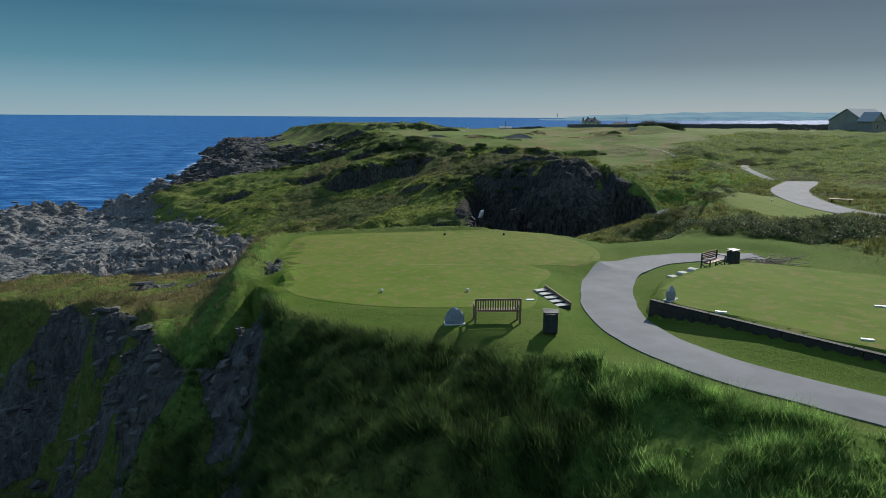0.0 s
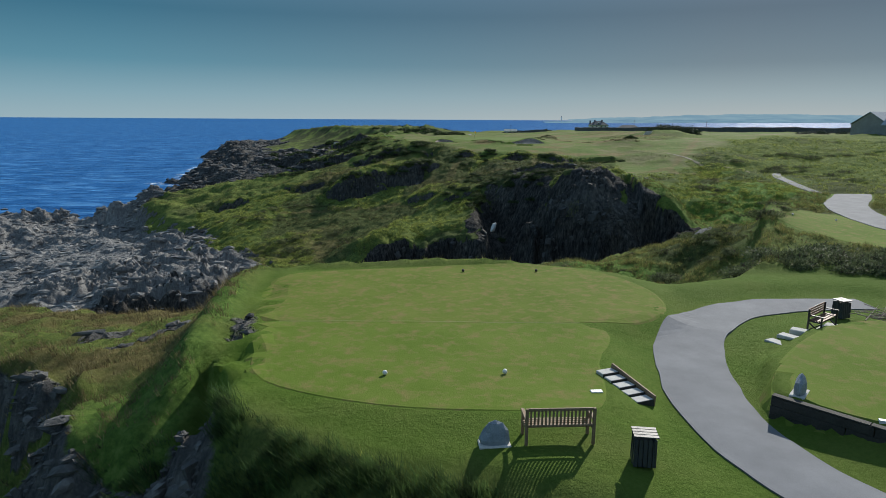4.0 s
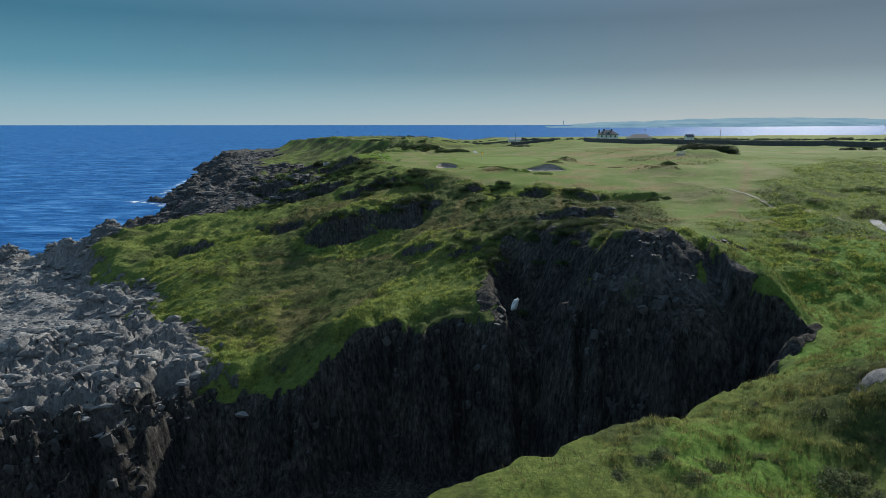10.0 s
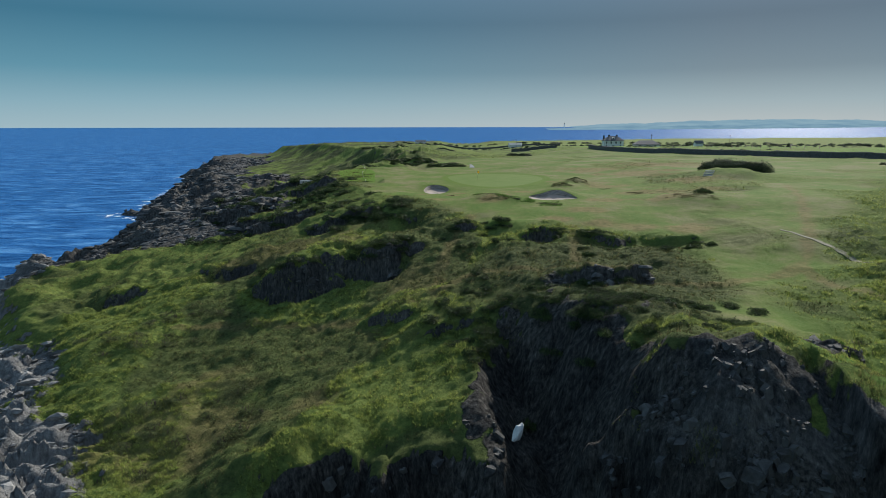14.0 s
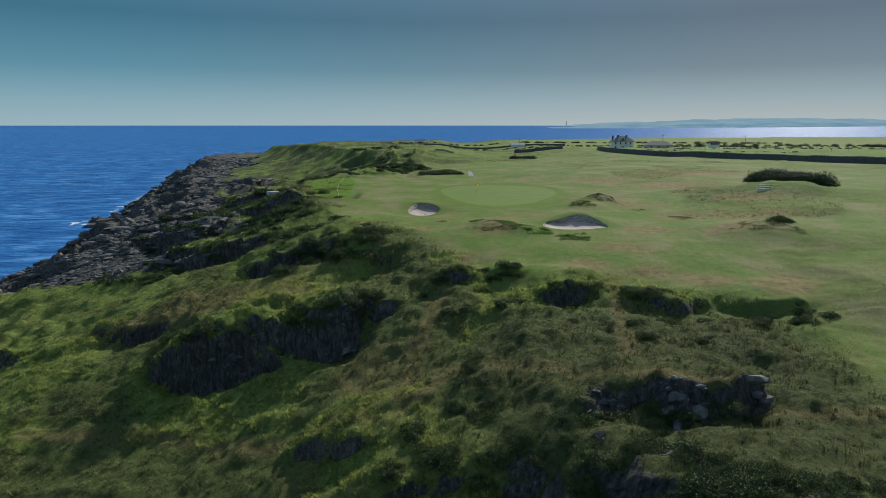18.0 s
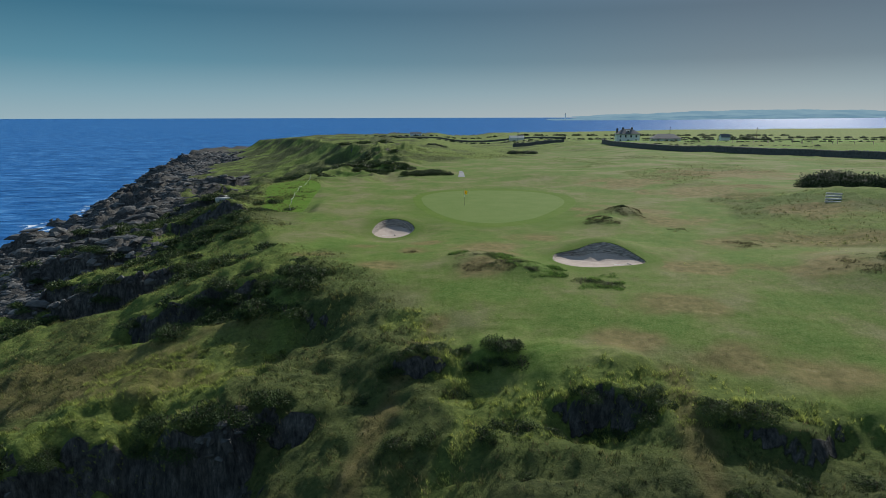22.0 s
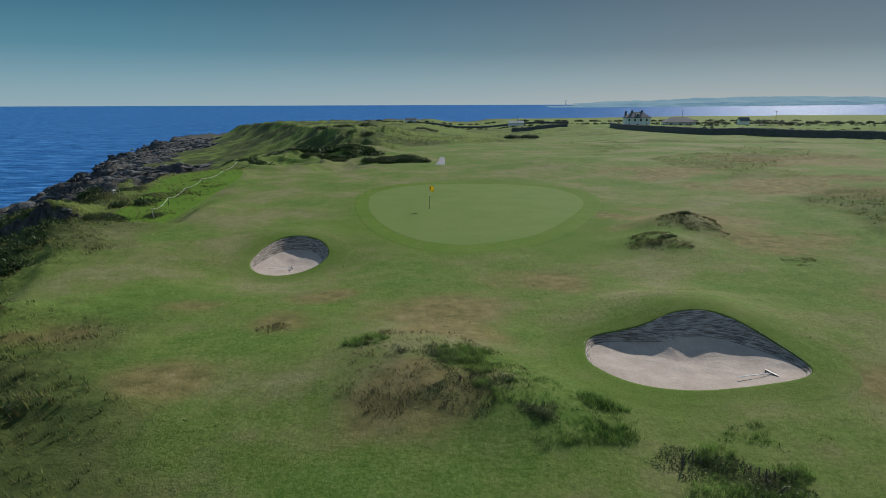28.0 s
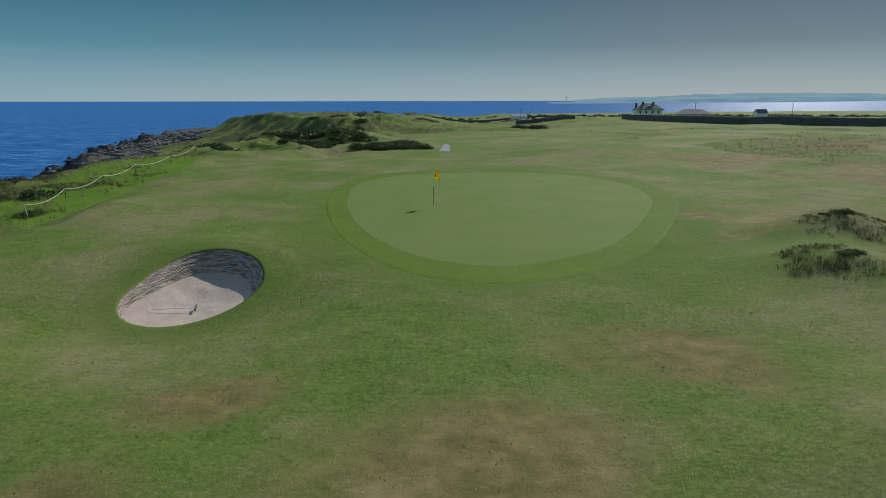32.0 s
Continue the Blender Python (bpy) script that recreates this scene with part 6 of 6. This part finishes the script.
def shrub(x, y, s, meshes, name, label, group, tall=1.0, k=0):
    t = thing(name, pose(x, y, turf1(x, y) - 0.06, 0, 0, 0), label, "bush", group)
    t.matrix_world = pose(x, y, turf1(x, y) - 0.06, 0, 0, (k * 77) % 360) @ Matrix.Diagonal((s, s, s * tall, 1))
    part_mesh("foliage", meshes[k % len(meshes)], t)
    part_mesh("woody_stem", STEMS[k % 2], t, "dark woody stems")
    return t


# gorse: x, y, spread along x, spread along y, number, size
rs = random.Random(21)
GORSE_SPOTS = [
    (14.5, 89, 2.6, 3.2, 16, 0.75), (20, 83, 5, 2.2, 16, 0.65), (8, 97.5, 3.2, 1.2, 12, 0.75), (12, 93.5, 2.0, 1.8, 10, 0.75),
    (-10, 138.2, 8, 2.8, 34, 1.15), (-24, 150, 7, 3, 22, 1.1), (-18, 121, 5.5, 1.6, 9, 1.0), (-7, 120.5, 4.5, 1.4, 8, 1.0), (5.5, 124.2, 2.4, 1.1, 8, 0.75), (9.3, 124.6, 2.2, 1.0, 8, 0.75),
    (15.5, 118.0, 2.6, 1.2, 7, 0.75), (12, 119, 9, 2.5, 10, 0.6), (5, 93, 2.0, 2.6, 8, 0.9), (16, 90, 6, 1.6, 22, 0.75), (6, 104, 1.6, 4, 12, 0.6), (24, 89, 4, 1.6, 8, 0.7), (19, 111, 8, 3, 14, 0.55), (30, 113, 5, 2, 10, 0.6), (3, 99, 3.5, 1.4, 7, 0.8), (17, 98.5, 5, 0.9, 8, 0.7), (22, 117.5, 3, 1.0, 5, 0.7),
    (2.5, 227, 4.2, 3.0, 16, 1.4), (-8, 232, 5, 3.5, 9, 1.2), (41, 137.5, 2.2, 1.2, 4, 0.9), (28.2, 167.8, 0.7, 0.4, 3, 0.35), (25, 162.1, 0.6, 0.4, 3, 0.3), (-18, 175, 3.4, 1.8, 8, 0.9),
]
n_g = 0
for gx0, gy0, ax, ay, num, sz in GORSE_SPOTS:
    for k in range(num):
        shrub(gx0 + rs.gauss(0, 0.55) * ax, gy0 + rs.gauss(0, 0.6) * ay, sz * rs.uniform(0.65, 1.25), GORSE_MESHES, "gorse_bush", "dense dark green gorse bush on the headland", "gorse bushes", rs.uniform(0.8, 1.15), n_g)
        n_g += 1
HEATH_SPOTS = [(24, 47, 4, 4, 12, 0.9), (24, 52, 4, 3, 14, 0.8), (9.9, 142.0, 1.2, 0.8, 6, 0.5), (11.4, 139.9, 0.9, 0.5, 4, 0.5), (13.4, 138.6, 0.8, 0.4, 4, 0.5), (18.4, 136.0, 1.0, 0.5, 5, 0.7), (7.6, 143.7, 0.5, 0.4, 2, 0.4),
               (-22, 90, 7, 5, 22, 1.0), (-33, 112, 7, 5, 18, 1.1), (38, 84, 6, 4, 10, 1.0), (58, 100, 7, 4, 14, 1.3), (66, 112, 8, 3, 10, 1.3), (-40, 185, 8, 8, 18, 1.3), (-26, 190, 4, 6, 10, 1.1)]
far_bits = []
FAR_SPOTS = [(-38, 187, 8, 9, 55, 1.15), (-35, 207, 6, 8, 45, 1.1), (-47, 206, 8, 10, 45, 1.3), (-24, 167, 5, 4, 24, 1.0), (-32, 264, 9, 4, 26, 1.2), (-22, 290, 8, 4, 20, 1.2), (-7, 239, 4, 3, 10, 1.2), (-16, 266, 6, 2.4, 12, 1.3), (-28, 312, 8, 4, 14, 1.5), (-45, 328, 7, 4, 12, 1.6), (-35, 395, 14, 2, 16, 1.6), (-36, 270, 5, 4, 20, 1.5), (-17, 238, 4, 2, 10, 1.1),
             (-27, 240, 4, 3, 12, 1.2), (-37, 248, 5, 4, 14, 1.4), (-30, 178, 7, 7, 40, 1.1), (-40, 198, 8, 9, 44, 1.2), (-26, 161, 6, 5, 30, 1.0), (-46, 220, 9, 10, 44, 1.3), (-38, 162, 7, 5, 26, 1.0), (-36, 150, 7, 5, 16, 0.9), (-30, 228, 7, 6, 24, 1.0), (-14, 147, 4, 4, 14, 0.9), (-22, 222, 4, 3, 8, 1.0), (-52, 285, 9, 10, 20, 1.5), (-8, 252, 4, 2, 8, 1.2)]
for gx0, gy0, ax, ay, num, sz in FAR_SPOTS:
    for k in range(num):
        far_bits.append((gx0 + rs.gauss(0, 0.6) * ax, gy0 + rs.gauss(0, 0.6) * ay, sz * (1.35 if gy0 > 220 else 1.0) * rs.uniform(0.6, 1.3), rs.uniform(0.7, 1.1), rs.uniform(0, 6.28), k % 3))
fv = []
for x, y, s1, tl, an, k in far_bits:
    q = np.zeros(len(FAR_GORSE_MESHES[k].vertices) * 3, np.float32)
    FAR_GORSE_MESHES[k].vertices.foreach_get("co", q)
    q = q.reshape(-1, 3) * np.array([s1, s1, s1 * tl])
    ca, sa = math.cos(an), math.sin(an)
    fv.append(np.stack([q[:, 0] * ca - q[:, 1] * sa + x, q[:, 0] * sa + q[:, 1] * ca + y, q[:, 2] + turf1(x, y) - 0.06], 1))
fv = np.concatenate(fv)
tagged(new("coastal_gorse", mesh_from("coastal_gorse", fv, np.arange(len(fv)).reshape(-1, 3), GORSE, False)), "dark green gorse thickets over the rocky coastal slope", "gorse", kind="stuff")
# band of grey-green scrub below the front tee and along the gully
for gx0, gy0, ax, ay, num, sz in [(12, 33, 3, 1.6, 18, 1.0), (16, 31.5, 3.5, 1.8, 26, 1.1), (20, 30, 3.5, 2.2, 22, 1.15), (25, 28, 4, 2.4, 18, 1.2), (29, 27, 3, 2.0, 10, 1.2), (13, 40, 5, 3, 14, 0.7), (20, 44, 5, 4, 16, 0.8), (12, 46, 5, 3, 8, 0.6)]:
    for k in range(num):
        shrub(gx0 + rs.gauss(0, 0.6) * ax, gy0 + rs.gauss(0, 0.6) * ay, sz * rs.uniform(0.6, 1.25), SCRUB_MESHES, "scrub_bush", "grey-green leafy scrub bush beside the tee", "scrub by the tees", rs.uniform(0.8, 1.2), k)
n_h = 0
for gx0, gy0, ax, ay, num, sz in HEATH_SPOTS:
    for k in range(num):
        shrub(gx0 + rs.gauss(0, 0.6) * ax, gy0 + rs.gauss(0, 0.6) * ay, sz * rs.uniform(0.6, 1.3), HEATH_MESHES, "heath_shrub", "low grey-green scrub cushion in rough grass", "low scrub", rs.uniform(0.8, 1.2), n_h)
        n_h += 1
# one large rounded thicket, far bushes and hedge rows
for k in range(18):
    a = rs.uniform(0, 6.28)
    q = math.sqrt(rs.uniform(0, 1))
    shrub(66.8 + 4.6 * q * math.cos(a), 184 + 4.2 * q * math.sin(a), 2.5 * rs.uniform(0.85, 1.15), THICKET_MESHES, "thicket_bush", "large dark rounded thicket on the links", "thicket", 1.15, k)
for cx, cy, num, sz, sx in ((38.5, 352, 9, 1.9, 4.5), (2.5, 398, 6, 2.0, 3.2), (-20, 478, 8, 1.6, 12)):
    for k in range(num):
        shrub(cx + rs.uniform(-sx, sx), cy + rs.uniform(-1.5, 1.5), sz * rs.uniform(0.7, 1.1), THICKET_MESHES, "far_bush", "dark rounded bush on the far fairway", "far bushes", 0.9, k)
HEDGES = [((108, 466), (112, 468), 3, 0.8), ((124, 466), (130, 464), 4, 0.8), ((116, 372), (172, 366), 15, 0.9), ((108, 398), (134, 392), 8, 0.8), ((120, 434), (330, 425), 44, 1.2), ((150, 500), (330, 470), 40, 2.3), ((60, 560), (190, 545), 26, 1.8), ((-60, 640), (110, 600), 26, 2.0), ((210, 640), (520, 560), 40, 2.8), ((100, 900), (420, 860), 34, 3.2), ((-100, 880), (80, 900), 20, 2.6), ((120, 212), (190, 225), 14, 1.8)]
for (x0, y0), (x1, y1), num, sz in HEDGES:
    for k in range(num):
        t = (k + rs.uniform(-0.4, 0.4)) / num
        shrub(x0 + (x1 - x0) * t, y0 + (y1 - y0) * t + rs.uniform(-1, 1), sz * rs.uniform(0.5, 1.2), HEDGE_MESHES, "hedge_bush", "dark hedge bush along the field edge", "field hedges", 0.8, k)


# loose rock on the shelf, shore and scarps
def rock_field(name, number, box4, small, large, keep, seed, label, mat=None):
    r = np.random.default_rng(seed)
    x, y = r.uniform(box4[0], box4[1], number), r.uniform(box4[2], box4[3], number)
    z, rk, sh, mo = base_height(x, y)
    ok = keep(x, y, z, rk)
    x, y, z = x[ok], y[ok], z[ok]
    n = len(x)
    b = boulder(1, 1, 1, 4.0, 1, 0.35)
    iv = np.array([v.co[:] for v in b.verts])
    fc = np.array([[v.index for v in f.verts] for f in b.faces])
    b.free()
    base = np.array([[1, 0, 0], [0, 1, 0], [0, 0, 1]])
    size = small + (large - small) * r.uniform(0, 1, n) ** 5
    sc = np.stack([size * r.uniform(0.8, 2.2, n), size * r.uniform(0.4, 1.0, n), size * r.uniform(0.3, 0.8, n)], 1)
    a = r.normal(0.45, 0.35, n)
    tilt = r.normal(0.35, 0.25, n)
    P = iv[None, :, :] * sc[:, None, :]
    P = P * (1 + 0.16 * r.normal(0, 1, P.shape[:2])[..., None])
    cy2, sy2 = np.cos(tilt)[:, None], np.sin(tilt)[:, None]
    X, Y, Z = P[..., 0], P[..., 1] * cy2 - P[..., 2] * sy2, P[..., 1] * sy2 + P[..., 2] * cy2
    ca, sa = np.cos(a)[:, None], np.sin(a)[:, None]
    W = np.stack([X * ca - Y * sa + x[:, None], X * sa + Y * ca + y[:, None], Z + z[:, None]], -1)
    F = fc[None] + (np.arange(n) * len(iv))[:, None, None]
    me = mesh_from(name, W.reshape(-1, 3), F.reshape(-1, 3), mat or LOOSE_DARK, False)
    return tagged(new(name, me), label, "rocks", kind="stuff")


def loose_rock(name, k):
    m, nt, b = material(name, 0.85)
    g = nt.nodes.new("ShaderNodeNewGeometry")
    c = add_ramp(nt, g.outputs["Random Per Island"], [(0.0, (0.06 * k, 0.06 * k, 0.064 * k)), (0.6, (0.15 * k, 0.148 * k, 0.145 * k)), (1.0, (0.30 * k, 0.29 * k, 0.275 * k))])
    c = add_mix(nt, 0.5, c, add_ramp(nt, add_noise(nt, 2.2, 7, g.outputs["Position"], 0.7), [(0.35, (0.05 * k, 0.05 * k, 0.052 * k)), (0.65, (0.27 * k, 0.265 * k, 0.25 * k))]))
    nt.links.new(c, b.inputs["Base Color"])
    add_bump(nt, b, add_noise(nt, 4, 6, g.outputs["Position"], 0.7), 0.7, 0.15)
    return m


def face_rocks(name, spots, small, large, seed, label, mat):
    """Blocks bedded in steep rock faces: x, y, half widths and number of each spot."""
    r = np.random.default_rng(seed)
    pts = np.concatenate([np.stack([r.uniform(x0 - hx, x0 + hx, n), r.uniform(y0 - hy, y0 + hy, n)], 1) for x0, y0, hx, hy, n in spots])
    z, rk, sh, mo = base_height(pts[:, 0], pts[:, 1])
    sl = np.linalg.norm(slope_at(pts[:, 0], pts[:, 1]), axis=1)
    ok = (rk > 0.5) & (sl > 0.55) & (r.uniform(0, 1, len(z)) < 0.25 + 0.75 * smooth(-0.2, 0.3, fbm(pts[:, 0], pts[:, 1], 2.4, 3, 65)))
    x, y, z = pts[ok, 0], pts[ok, 1], z[ok]
    n = len(x)
    bm = bmesh.new()
    bmesh.ops.create_cube(bm, size=1.5)
    bmesh.ops.bevel(bm, geom=list(bm.edges), offset=0.22, segments=1, affect="EDGES")
    bmesh.ops.triangulate(bm, faces=list(bm.faces))
    bm.verts.index_update()
    iv = np.array([v.co[:] for v in bm.verts])
    fc = np.array([[v.index for v in f.verts] for f in bm.faces])
    bm.free()
    size = small + (large - small) * r.uniform(0, 1, n) ** 3
    P = iv[None] * (size[:, None] * np.stack([r.uniform(0.5, 1.2, n), r.uniform(0.4, 0.8, n), r.uniform(0.6, 1.5, n)], 1))[:, None, :]
    P = P + size[:, None, None] * 0.14 * r.normal(0, 1, P.shape)
    tl, an = r.normal(0.25, 0.25, n)[:, None], r.normal(0.3, 0.6, n)[:, None]
    X, Z = P[..., 0] * np.cos(tl) - P[..., 2] * np.sin(tl), P[..., 0] * np.sin(tl) + P[..., 2] * np.cos(tl)
    W = np.stack([X * np.cos(an) - P[..., 1] * np.sin(an) + x[:, None], X * np.sin(an) + P[..., 1] * np.cos(an) + y[:, None], Z + z[:, None]], -1)
    F = fc[None] + (np.arange(n) * len(iv))[:, None, None]
    return tagged(new(name, mesh_from(name, W.reshape(-1, 3), F.reshape(-1, 3), mat, False)), label, "rocks", kind="stuff")


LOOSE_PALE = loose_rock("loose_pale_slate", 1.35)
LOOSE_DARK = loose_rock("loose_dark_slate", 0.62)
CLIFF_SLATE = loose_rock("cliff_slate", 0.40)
rock_field("shelf_rocks", 30000, (-125, -14, 28, 175), 0.07, 0.8, lambda x, y, z, rk: (rk > 0.5) & (z > SEA) & (signed(x, y, GORGE) < 0.5) & (signed(x, y, PLATFORM) > -6), 5, "jumbled grey slate rocks on the wave-cut shelf", LOOSE_PALE)
rock_field("shore_rocks", 34000, (-240, -60, 170, 640), 0.25, 1.7, lambda x, y, z, rk: (rk > 0.6) & (z > SEA - 1.5), 6, "dark jagged rocks along the shore")
rock_field("scarp_rocks", 30000, (-70, 35, 78, 215), 0.15, 0.75, lambda x, y, z, rk: (rk > 0.55) & (signed(x, y, GORGE) < -0.2) & (signed(x, y, PLATFORM) < 2) & (signed(x, y, HOLLOW) < -3), 8, "broken rock showing in the low scarps")
rock_field("bank_rocks", 7000, (-32, -6, -2, 30), 0.06, 0.34, lambda x, y, z, rk: rk > 0.5, 9, "bare slate showing on the steep shoulder")
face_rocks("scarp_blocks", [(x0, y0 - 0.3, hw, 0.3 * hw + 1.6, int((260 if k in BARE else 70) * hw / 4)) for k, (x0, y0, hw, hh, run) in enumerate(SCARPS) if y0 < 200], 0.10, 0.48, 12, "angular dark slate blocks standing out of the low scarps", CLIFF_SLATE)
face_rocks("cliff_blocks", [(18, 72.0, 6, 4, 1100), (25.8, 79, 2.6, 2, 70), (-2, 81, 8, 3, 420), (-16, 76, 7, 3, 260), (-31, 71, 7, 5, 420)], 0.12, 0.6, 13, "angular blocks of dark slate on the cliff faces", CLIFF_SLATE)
face_rocks("shoulder_blocks", [(-9, 8, 5, 6, 900), (-16, 18, 7, 6, 700), (-28, 25, 8, 5, 200)], 0.07, 0.34, 14, "weathered slate blocks on the steep shoulder", LOOSE_DARK)
